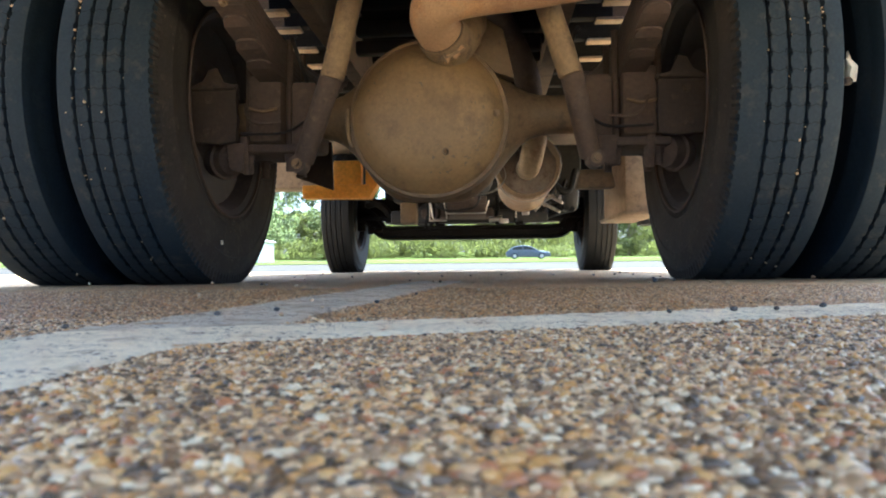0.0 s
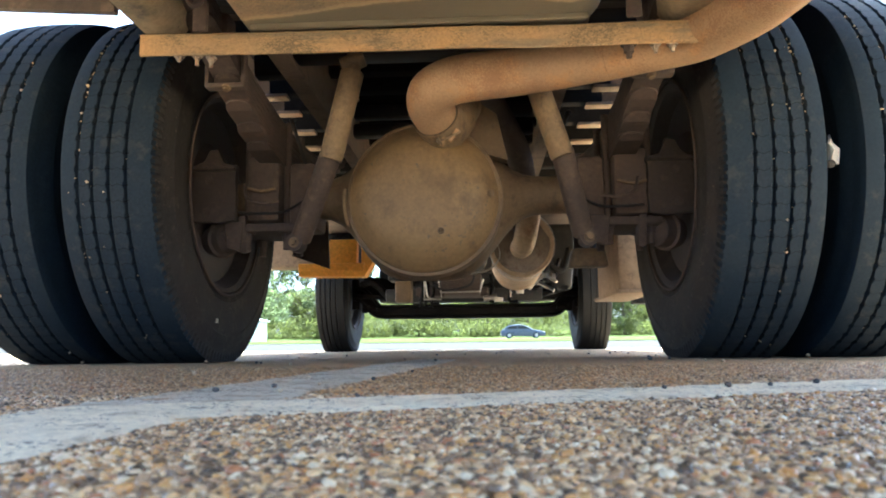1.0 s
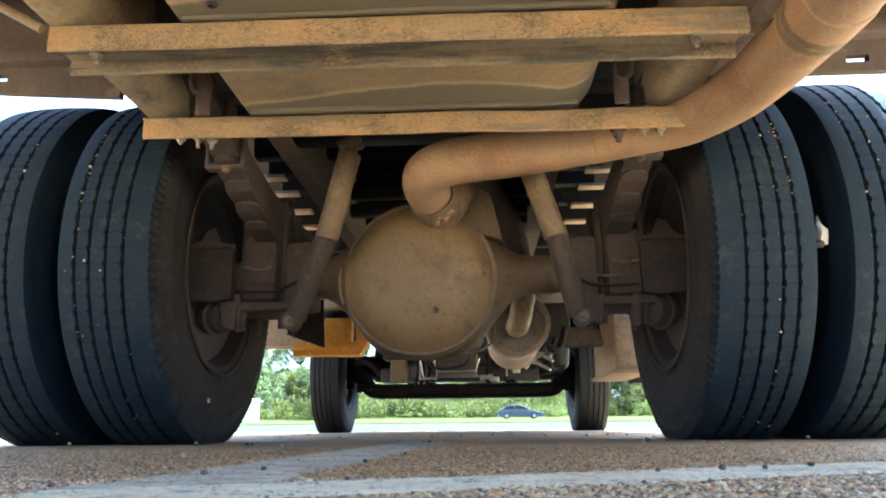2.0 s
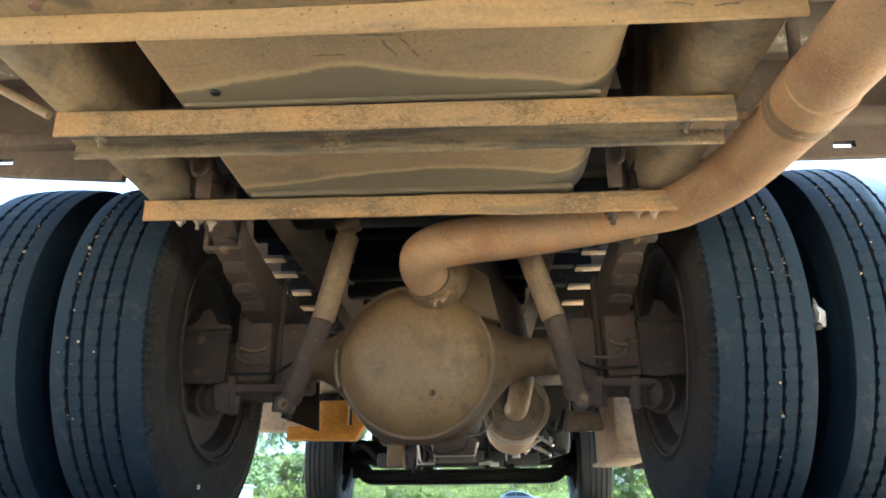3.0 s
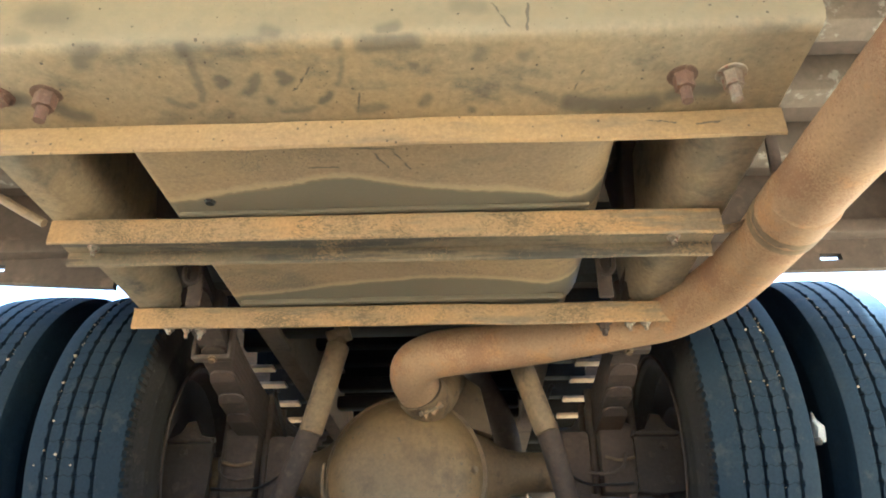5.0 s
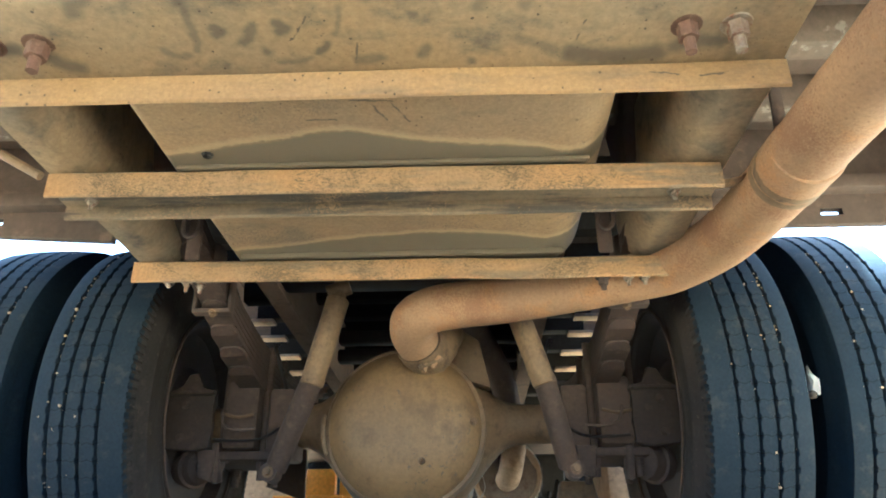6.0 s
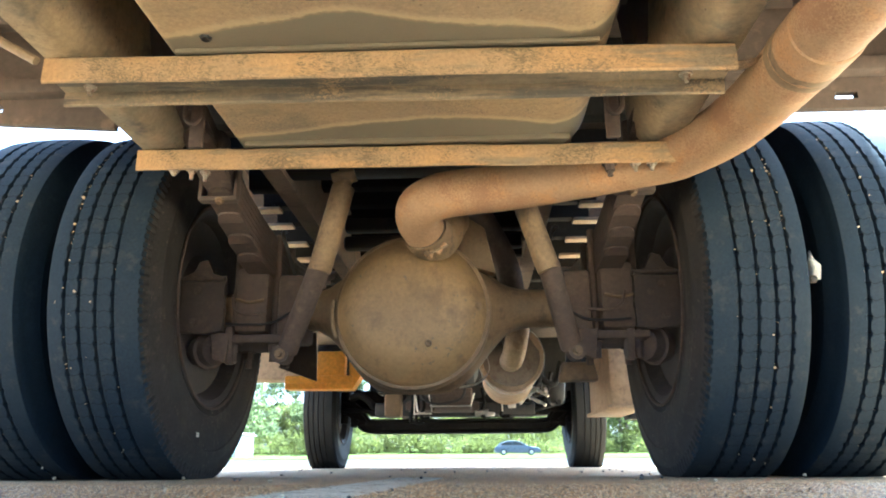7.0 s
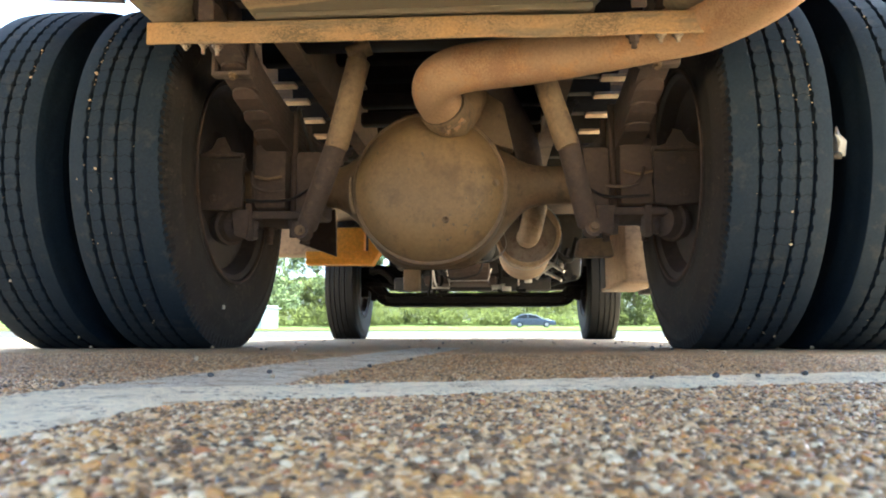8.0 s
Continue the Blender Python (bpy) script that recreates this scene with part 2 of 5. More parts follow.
def scratches(m, lines, colour, width):
    """Thin scored lines, each from one point to another on the surface, a little crooked."""
    nt, bsdf, old, vec = base_colour(m)
    here = shaken(nt, vec, 55, 0.010)
    total = 0.0
    for a, b in lines:
        total = calc_node(nt, "MAXIMUM", total, calc_node(nt, "SUBTRACT", 1.0, band_node(nt, segment_gap(nt, here, a, b), width * 0.4, width)))
    nt.links.new(mix_node(nt, calc_node(nt, "MULTIPLY", total, 0.85), old, colour), bsdf.inputs["Base Color"])


def tank_stain(m):
    """Two dark wet stains that creep along the tank's belly, each with a wavy, pale-fringed edge."""
    nt, bsdf, old, vec = base_colour(m)
    sep = nt.nodes.new("ShaderNodeSeparateXYZ")
    nt.links.new(vec, sep.inputs[0])
    across = calc_node(nt, "MULTIPLY_ADD", sep.outputs["X"], 1.25, 0.5)
    wave = calc_node(nt, "MULTIPLY", calc_node(nt, "SUBTRACT", noise_node(nt, vec, 9.0, 4.0), 0.5), 0.030)
    wave = calc_node(nt, "ADD", wave, calc_node(nt, "MULTIPLY", calc_node(nt, "SUBTRACT", noise_node(nt, vec, 70.0, 3.0), 0.5), 0.012))
    y = calc_node(nt, "ADD", sep.outputs["Y"], wave)
    mask, fringe = 0.0, 0.0
    for start, edge, end in ((0.90, ((0.0, 0.5), (0.20, 0.33), (0.34, 0.20), (0.45, 0.10), (0.56, 0.25), (0.70, 0.36), (0.86, 0.42), (0.95, 0.6)), 1.08),
                             (1.27, ((0.0, 0.6), (0.12, 0.49), (0.22, 0.40), (0.36, 0.30), (0.51, 0.18), (0.66, 0.17), (0.82, 0.24), (0.97, 0.42)), 1.48)):
        line = ramp_node(nt, [(p, (v, v, v)) for p, v in edge], "B_SPLINE")
        nt.links.new(across, line.inputs[0])
        over = calc_node(nt, "SUBTRACT", y, calc_node(nt, "MULTIPLY_ADD", line.outputs[0], 0.2, start))
        inside = calc_node(nt, "MULTIPLY", calc_node(nt, "GREATER_THAN", sep.outputs["Y"], start - 0.02), calc_node(nt, "LESS_THAN", sep.outputs["Y"], end))
        mask = calc_node(nt, "MAXIMUM", mask, calc_node(nt, "MULTIPLY", inside, band_node(nt, over, -0.004, 0.010)))
        rim = calc_node(nt, "MULTIPLY", band_node(nt, over, -0.022, -0.004), calc_node(nt, "SUBTRACT", 1.0, band_node(nt, over, -0.002, 0.006)))
        fringe = calc_node(nt, "MAXIMUM", fringe, calc_node(nt, "MULTIPLY", inside, rim))
    col = mix_node(nt, calc_node(nt, "MULTIPLY", fringe, 0.45), old, (0.46, 0.36, 0.20))
    nt.links.new(mix_node(nt, calc_node(nt, "MULTIPLY", mask, 0.92), col, (0.125, 0.108, 0.074)), bsdf.inputs["Base Color"])


def sky_tone(m, level, soft, colour):
    """Skylight put in as a greyer colour on the part of a sheet above a level, with an uneven edge."""
    nt, bsdf, old, vec = base_colour(m)
    sep = nt.nodes.new("ShaderNodeSeparateXYZ")
    nt.links.new(vec, sep.inputs[0])
    z = calc_node(nt, "ADD", sep.outputs["Z"], calc_node(nt, "MULTIPLY", calc_node(nt, "SUBTRACT", noise_node(nt, vec, 12.0, 4.0), 0.5), 0.02))
    nt.links.new(mix_node(nt, calc_node(nt, "MULTIPLY", band_node(nt, z, level, level + soft), 0.75), old, colour), bsdf.inputs["Base Color"])


def tread_sipes(m):
    """Fine cuts across the ribs of a tyre, evenly spaced round it."""
    nt, bsdf, old, vec = base_colour(m)
    sep = nt.nodes.new("ShaderNodeSeparateXYZ")
    nt.links.new(vec, sep.inputs[0])
    turn = calc_node(nt, "MULTIPLY", calc_node(nt, "ARCTAN2", sep.outputs["Z"], sep.outputs["Y"]), 84 / (2 * math.pi))
    turn = calc_node(nt, "ADD", turn, calc_node(nt, "MULTIPLY", calc_node(nt, "SINE", calc_node(nt, "MULTIPLY", sep.outputs["X"], 260.0)), 0.05))
    gap = calc_node(nt, "PINGPONG", turn, 0.5)
    cut = calc_node(nt, "SUBTRACT", 1.0, band_node(nt, gap, 0.012, 0.040))
    ribs = calc_node(nt, "MULTIPLY", calc_node(nt, "GREATER_THAN", sep.outputs["X"], -0.052), calc_node(nt, "LESS_THAN", sep.outputs["X"], 0.070))
    nt.links.new(mix_node(nt, calc_node(nt, "MULTIPLY", calc_node(nt, "MULTIPLY", cut, ribs), 0.7), old, (0.003, 0.004, 0.006)), bsdf.inputs["Base Color"])


pits(M_TANK, (0.075, 0.05, 0.03), 90, 0.15, 0.30)
tread_sipes(M_RUBBER)
pits(M_BAR, (0.10, 0.065, 0.032), 150, 0.13, 0.24, 0.75)
pits(M_PIPE, (0.14, 0.07, 0.032), 170, 0.22, 0.35, 0.6)
pits(M_COVER, (0.06, 0.043, 0.026), 55, 0.08, 0.30)
pits(M_CHANNEL, (0.075, 0.055, 0.035), 80, 0.12, 0.30)

PEBBLE_STOPS = [(0.0, (0.171, 0.104, 0.049)), (0.13, (0.665, 0.457, 0.232)), (0.23, (0.555, 0.294, 0.086)), (0.31, (0.777, 0.618, 0.367)),
                (0.39, (0.242, 0.16, 0.084)), (0.51, (0.636, 0.379, 0.127)), (0.59, (0.759, 0.61, 0.373)), (0.66, (0.403, 0.259, 0.127)),
                (0.77, (0.726, 0.499, 0.232)), (0.84, (0.101, 0.069, 0.038)), (0.96, (0.444, 0.198, 0.081))]


def pebble_material(name, per_object, dust=0.0):
    m = bpy.data.materials.new(name)
    m.use_nodes = True
    nt = m.node_tree
    bsdf = nt.nodes["Principled BSDF"]
    src = nt.nodes.new("ShaderNodeObjectInfo").outputs["Random"] if per_object else nt.nodes.new("ShaderNodeNewGeometry").outputs["Random Per Island"]
    ramp = ramp_node(nt, PEBBLE_STOPS, "CONSTANT")
    nt.links.new(src, ramp.inputs[0])
    vec = nt.nodes.new("ShaderNodeTexCoord").outputs["Object"]
    grain = ramp_node(nt, [(0.3, (0.7, 0.68, 0.66)), (0.7, (1.15, 1.15, 1.15))])
    nt.links.new(noise_node(nt, vec, 420, 3.0), grain.inputs[0])
    col = mix_node(nt, dust, ramp.outputs[0], (0.42, 0.280, 0.140))
    nt.links.new(mix_node(nt, 0.9, col, grain.outputs[0], "MULTIPLY"), bsdf.inputs["Base Color"])
    bsdf.inputs["Roughness"].default_value = 0.3 + 0.4 * dust
    return m


M_PEBBLE = pebble_material("pebbles", False)
M_PEBBLE_DUSTY = pebble_material("dusty_pebbles", False, 0.18)
M_PEBBLE_ONE = pebble_material("pebble_single", True)
M_STONE_LIGHT = surface("pale_stone", (0.5301, 0.3981, 0.2418), (0.4275, 0.3157, 0.1860), (0.5985, 0.4599, 0.2883), big=60, fine=300, rough=0.7)
M_STONE_DARK = surface("dark_stone", (0.07, 0.065, 0.06), (0.10, 0.09, 0.08), (0.15, 0.12, 0.10), big=60, fine=300, rough=0.75)
M_STRIPE = surface("worn_road_paint", (0.8600, 0.7526, 0.5043), (0.7500, 0.6586, 0.4402), (0.5400, 0.4516, 0.2921), big=9, fine=120, rough=0.75, bump=0.9,
                   bump_scale=300, specks=((0.23, 0.19, 0.145), 230, 0.585), patch_at=(0.52, 0.66))


M_STRIPE_OLD = surface("old_road_paint", (0.6180, 0.5418, 0.3846), (0.5356, 0.4658, 0.3274), (0.3914, 0.3185, 0.2087), big=9, fine=120, rough=0.75, bump=0.9,
                       bump_scale=300, specks=((0.23, 0.19, 0.145), 230, 0.56), patch_at=(0.50, 0.66))


def ground_material():
    """Seal coat of small stones in a dark binder; grass further off; a concrete apron beyond."""
    m = bpy.data.materials.new("stone_chip_ground")
    m.use_nodes = True
    nt = m.node_tree
    bsdf = nt.nodes["Principled BSDF"]
    vec = nt.nodes.new("ShaderNodeTexCoord").outputs["Object"]
    vor = nt.nodes.new("ShaderNodeTexVoronoi")
    vor.inputs["Scale"].default_value = 190
    nt.links.new(vec, vor.inputs["Vector"])
    sep = nt.nodes.new("ShaderNodeSeparateColor")
    nt.links.new(vor.outputs["Color"], sep.inputs[0])
    chips = ramp_node(nt, PEBBLE_STOPS, "CONSTANT")
    nt.links.new(sep.outputs[0], chips.inputs[0])
    edge = band_node(nt, vor.outputs["Distance"], 0.46, 0.72)
    col = mix_node(nt, edge, mix_node(nt, 0.45, chips.outputs[0], (0.56, 0.38, 0.185)), (0.34, 0.233, 0.118))
    stain = ramp_node(nt, [(0.3, (0.88, 0.84, 0.78)), (0.7, (1.12, 1.08, 1.02))])
    nt.links.new(noise_node(nt, vec, 1.3, 5.0), stain.inputs[0])
    col = mix_node(nt, 0.8, col, stain.outputs[0], "MULTIPLY")
    nt.links.new(col, bsdf.inputs["Base Color"])
    bsdf.inputs["Roughness"].default_value = 0.8
    bp = nt.nodes.new("ShaderNodeBump")
    bp.inputs["Strength"].default_value, bp.inputs["Distance"].default_value = 0.25, 0.002
    bp.invert = True
    nt.links.new(vor.outputs["Distance"], bp.inputs["Height"])
    nt.links.new(bp.outputs[0], bsdf.inputs["Normal"])
    return m


M_GROUND = ground_material()
M_CONCRETE = surface("pale_concrete", (0.0399, 0.0333, 0.0254), (0.0347, 0.0287, 0.022), (0.0286, 0.0232, 0.0179), big=0.6, fine=8, rough=0.9, spec=0.1)
M_ROAD = surface("worn_asphalt", (0.0704, 0.0682, 0.066), (0.0572, 0.055, 0.0528), (0.088, 0.0836, 0.0792), big=0.4, fine=6, rough=0.85)
M_GRASS = surface("mown_grass", (0.056, 0.072, 0.0168), (0.068, 0.08, 0.0216), (0.088, 0.084, 0.036), big=0.35, fine=5, rough=0.95, bump=0.6, dist=0.05, spec=0.0)
M_GLASS = surface("dark_car_glass", (0.03, 0.035, 0.04), (0.03, 0.035, 0.04), (0.04, 0.045, 0.05), big=2, fine=5, rough=0.12, bump=0.0)
M_CAR = surface("grey_blue_car_paint", (0.105, 0.120, 0.150), (0.098, 0.112, 0.142), (0.110, 0.125, 0.155), big=1, fine=5, rough=0.3, metal=0.3, bump=0.0)


def leaf_material(name, a, b):
    m = bpy.data.materials.new(name)
    m.use_nodes = True
    nt = m.node_tree
    bsdf = nt.nodes["Principled BSDF"]
    ramp = ramp_node(nt, [(0.0, a), (1.0, b)])
    nt.links.new(nt.nodes.new("ShaderNodeNewGeometry").outputs["Random Per Island"], ramp.inputs[0])
    nt.links.new(ramp.outputs[0], bsdf.inputs["Base Color"])
    bsdf.inputs["Roughness"].default_value = 0.6
    tr = nt.nodes.new("ShaderNodeBsdfTranslucent")
    nt.links.new(ramp.outputs[0], tr.inputs[0])
    mx = nt.nodes.new("ShaderNodeMixShader")
    mx.inputs[0].default_value = 0.72
    nt.links.new(bsdf.outputs[0], mx.inputs[1])
    nt.links.new(tr.outputs[0], mx.inputs[2])
    nt.links.new(mx.outputs[0], nt.nodes["Material Output"].inputs[0])
    return m


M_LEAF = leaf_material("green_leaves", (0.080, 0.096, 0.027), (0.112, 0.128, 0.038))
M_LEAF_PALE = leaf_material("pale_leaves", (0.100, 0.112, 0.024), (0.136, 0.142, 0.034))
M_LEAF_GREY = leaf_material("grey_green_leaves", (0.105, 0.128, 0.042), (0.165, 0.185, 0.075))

# ---- building helpers ----
PLACE = {}          # world pose of every object made here


def link(name, mesh, material, parent=None, label="", at=None):
    ob = new(name, mesh)
    if material and not mesh.materials:
        mesh.materials.append(material)
    w = at if at is not None else Matrix.Identity(4)
    if parent is not None:
        ob.parent = parent
        ob.matrix_parent_inverse = PLACE[parent].inverted()
    ob.matrix_basis = w
    PLACE[ob] = w
    if label:
        ob["label"] = label
    return ob


def part(name, bm, material, parent=None, label="", at=None, smooth=35):
    """Links a bmesh as one mesh object under a thing or a part."""
    me = bpy.data.meshes.new(name)
    bmesh.ops.recalc_face_normals(bm, faces=bm.faces)
    bm.to_mesh(me)
    bm.free()
    if smooth:
        me.polygons.foreach_set("use_smooth", [True] * len(me.polygons))
        me.set_sharp_from_angle(angle=radians(smooth))
    return link(name, me, material, parent, label, at)


def group_root(name, at, label, category, group="", kind=""):
    ob = new(name)
    ob.matrix_basis = at
    PLACE[ob] = at
    return tagged(ob, label, category, group, kind)


def box(size, at=(0, 0, 0), bevel=0.004, turn=(0, 0, 0), bm=None, taper=None):
    """A bevelled box in a bmesh; taper: (x, y) scale of the lower face."""
    bm = bm or bmesh.new()
    made = bmesh.ops.create_cube(bm, size=1.0, matrix=Matrix.Identity(4))["verts"]
    for v in made:
        v.co = Vector((v.co.x * size[0], v.co.y * size[1], v.co.z * size[2]))
        if taper and v.co.z < 0:
            v.co.x *= taper[0]
            v.co.y *= taper[1]
    if bevel:
        edges = list({e for v in made for e in v.link_edges})
        out = bmesh.ops.bevel(bm, geom=edges, offset=min(bevel, 0.45 * min(size)), segments=2, profile=0.5, affect="EDGES")
        made = list({v for f in out["faces"] for v in f.verts} | {v for v in made if v.is_valid})
    m = pose(*at, *turn)
    for v in made:
        v.co = m @ v.co
    return bm


def sweep(points, radii, sides=16, bm=None, caps=True, section=None):
    """A tube along points, with a radius or one radius a point; section: a list of (u, v) in place of the circle."""
    bm = bm or bmesh.new()
    pts = [Vector(p) for p in points]
    if isinstance(radii, (int, float)):
        radii = [radii] * len(pts)
    ring0 = section or [(math.cos(2 * math.pi * k / sides), math.sin(2 * math.pi * k / sides)) for k in range(sides)]
    ups, rings = None, []
    for i, p in enumerate(pts):
        d = (pts[min(i + 1, len(pts) - 1)] - pts[max(i - 1, 0)]).normalized()
        if ups is None:
            ups = Vector((0, 0, 1)) if abs(d.z) < 0.9 else Vector((0, 1, 0))
        side = d.cross(ups).normalized()
        ups = side.cross(d).normalized()
        rings.append([bm.verts.new(p + (side * u + ups * v) * radii[i]) for u, v in ring0])
    n = len(ring0)
    for a, b in zip(rings, rings[1:]):
        for k in range(n):
            bm.faces.new((a[k], a[(k + 1) % n], b[(k + 1) % n], b[k]))
    if caps:
        bm.faces.new(rings[0])
        bm.faces.new(rings[-1])
    return bm


def smooth_path(points, steps=8):
    """Catmull-Rom through the points."""
    p = [Vector(q) for q in points]
    p = [2 * p[0] - p[1]] + p + [2 * p[-1] - p[-2]]
    out = []
    for i in range(1, len(p) - 2):
        for s in range(steps):
            t = s / steps
            a, b, c, d = p[i - 1], p[i], p[i + 1], p[i + 2]
            out.append(0.5 * (2 * b + (c - a) * t + (2 * a - 5 * b + 4 * c - d) * t * t + (3 * b - a - 3 * c + d) * t ** 3))
    return out + [p[-2]]


def lathe(profile, segments, axis="x", closed=False, bm=None, at=(0, 0, 0), shape=None):
    """Turns (along, radius) pairs round an axis. shape(k, i, a, r) may alter a pair at segment k."""
    bm = bm or bmesh.new()
    rings = []
    for k in range(segments):
        w = 2 * math.pi * k / segments
        ring = []
        for i, (a, r) in enumerate(profile):
            if shape:
                a, r = shape(k, i, a, r)
            c, s = r * math.cos(w), r * math.sin(w)
            co = {"x": (a, c, s), "y": (c, a, s), "z": (c, s, a)}[axis]
            ring.append(bm.verts.new(Vector(co) + Vector(at)))
        rings.append(ring)
    n = len(profile)
    for k in range(segments):
        a, b = rings[k], rings[(k + 1) % segments]
        for i in range(n if closed else n - 1):
            j = (i + 1) % n
            bm.faces.new((a[i], a[j], b[j], b[i]))
    return bm


def prism(outline, lo, hi, axis="x", bevel=0.0, bm=None):
    """An outline of pairs pushed out along an axis from lo to hi."""
    bm = bm or bmesh.new()
    def co(u, v, w):
        return {"x": (w, u, v), "y": (u, w, v), "z": (u, v, w)}[axis]
    a = [bm.verts.new(co(u, v, lo)) for u, v in outline]
    b = [bm.verts.new(co(u, v, hi)) for u, v in outline]
    n = len(outline)
    faces = [bm.faces.new(a), bm.faces.new(b)]
    for k in range(n):
        faces.append(bm.faces.new((a[k], a[(k + 1) % n], b[(k + 1) % n], b[k])))
    if bevel:
        bmesh.ops.bevel(bm, geom=list({e for f in faces for e in f.edges}), offset=bevel, segments=2, profile=0.5, affect="EDGES")
    return bm


def wobble(bm, amount, scale, seed=0.0):
    for v in bm.verts:
        v.co += amount * noise.noise_vector(v.co * scale + Vector((seed, seed, seed)))
    return bm


def hex_bolt(bm, at, r, h, direction=(0, 0, -1), stud=0.0):
    """A nut with a washer and a stud."""
    m = Matrix.Translation(at) @ Vector(direction).to_track_quat("Z", "Y").to_matrix().to_4x4()
    made = []
    for rr, z0, z1, sides in ((r * 1.5, 0, 0.003, 16), (r, 0.003, h, 6)) + (((r * 0.55, h, h + stud, 10),) if stud else ()):
        made += bmesh.ops.create_cone(bm, cap_ends=True, segments=sides, radius1=rr, radius2=rr * 0.94, depth=z1 - z0,
                                      matrix=m @ Matrix.Translation((0, 0, (z0 + z1) / 2)))["verts"]
    return bm

# ---- ground ----
def rise(y):
    """Height of the land: level under the bus, climbing gently beyond."""
    return 0.0 if y < 8 else 0.0105 * (y - 8) if y < 84 else 0.798 + 0.035 * (y - 84) if y < 140 else 2.758 + 0.01 * (y - 140)


def sheet(name, xs, ys, material, lift=0.0, label="", category="", kind="structure", parent=None):
    verts = [(x, y, rise(y) + lift) for y in ys for x in xs]
    n = len(xs)
    faces = [(j * n + i, j * n + i + 1, (j + 1) * n + i + 1, (j + 1) * n + i) for j in range(len(ys) - 1) for i in range(n - 1)]
    me = bpy.data.meshes.new(name)
    me.from_pydata(verts, [], faces)
    return tagged(link(name, me, material, parent), label, category, kind=kind)


far_steps = [-900, -300, -100, -40, -15, -5, 0, 2, 4, 6, 8, 11, 14.2, 20, 30, 45, 60, 77, 80, 84, 92, 100, 120, 140, 300, 900]
ground = sheet("ground", [-900, -200, -60, -20, -6, -2, 0, 2, 6, 20, 60, 200, 900], far_steps, M_GROUND,
               label="brown stone-chip pavement under and behind the bus", category="ground")
sheet("apron", [-200, -60, -20, 0, 20, 60, 200], [7.4, 8, 11, 14.2, 20], M_CONCRETE, 0.006,
      label="worn beige lot in full sun beyond the bus", category="pavement")
sheet("lawn", [-400, -60, -20, 0, 20, 60, 400], [20, 30, 45, 60, 77], M_GRASS, 0.02, label="mown green grass verge beyond the lot", category="grass")
sheet("road", [-400, -60, -20, 0, 20, 60, 400], [77, 80, 84, 84.5], M_ROAD, 0.012, label="grey asphalt road along the tree line", category="road")
sheet("verge", [-400, -60, -20, 0, 20, 60, 400], [84.5, 92, 100, 120, 140, 300], M_GRASS, 0.02, label="rough grass bank below the trees", category="grass")


# painted stripes
def stripe_centre(y):
    return -0.095 + 0.010 * (y - 0.1) + 0.045 * max(0.0, y - 0.3)


def on_long_stripe(x, y):
    wob = 0.008 * noise.noise(Vector((x * 18, y * 18, 3.1))) + 0.004 * noise.noise(Vector((x * 60, y * 60, 1.7)))
    return abs(x - stripe_centre(y)) < 0.066 + wob and 0.0 < y < 2.1


def on_cross_stripe(x, y):
    wob = 0.007 * noise.noise(Vector((x * 18, y * 18, 9.1))) + 0.004 * noise.noise(Vector((x * 60, y * 60, 5.7)))
    mid = 0.460 + 0.43 * x
    corner = on_long_stripe(x, y)
    return y < mid + 0.062 + wob and (corner or (y > mid - 0.062 - wob and x > stripe_centre(y) - 0.02 and x < 2.6))


def on_old_stripe(x, y):
    return on_long_stripe(x, y) and not on_cross_stripe(x, y)


def paint_stripe(name, test, x0, x1, y0, y1, step, label, slope=0.0, material=M_STRIPE):
    """A thin uneven film of paint with a ragged edge, laid over the stones."""
    nx, ny = int((x1 - x0) / step), int((y1 - y0) / step)
    bm = bmesh.new()
    grid = {}
    def vert(i, j):
        if (i, j) not in grid:
            x = x0 + i * step
            y = y0 + j * step + slope * x
            z = 0.0020 + 0.0009 * noise.noise(Vector((x * 130, y * 130, 0))) + 0.0007 * noise.noise(Vector((x * 300, y * 300, 4)))
            grid[i, j] = bm.verts.new((x, y, z))
        return grid[i, j]
    for j in range(ny):
        for i in range(nx):
            x = x0 + (i + 0.5) * step
            y = y0 + (j + 0.5) * step + slope * x
            worn = noise.noise(Vector((x * 22, y * 22, 7.7))) + 0.6 * noise.noise(Vector((x * 70, y * 70, 2.2)))
            if test(x, y) and worn < 0.62:
                bm.faces.new((vert(i, j), vert(i + 1, j), vert(i + 1, j + 1), vert(i, j + 1)))
    for v in bm.verts:
        if v.is_boundary:
            v.co.z = 0.0002
    return tagged(part(name, bm, material, None, label), category="road marking", kind="structure")


paint_stripe("road_marking_long", on_old_stripe, -0.22, 0.14, 0.02, 2.1, 0.006, "worn grey painted line leading under the bus", material=M_STRIPE_OLD)
paint_stripe("road_marking_cross", on_cross_stripe, -0.22, 1.5, 0.06, 0.555, 0.006, "worn pale grey painted line across the pavement", slope=0.43)


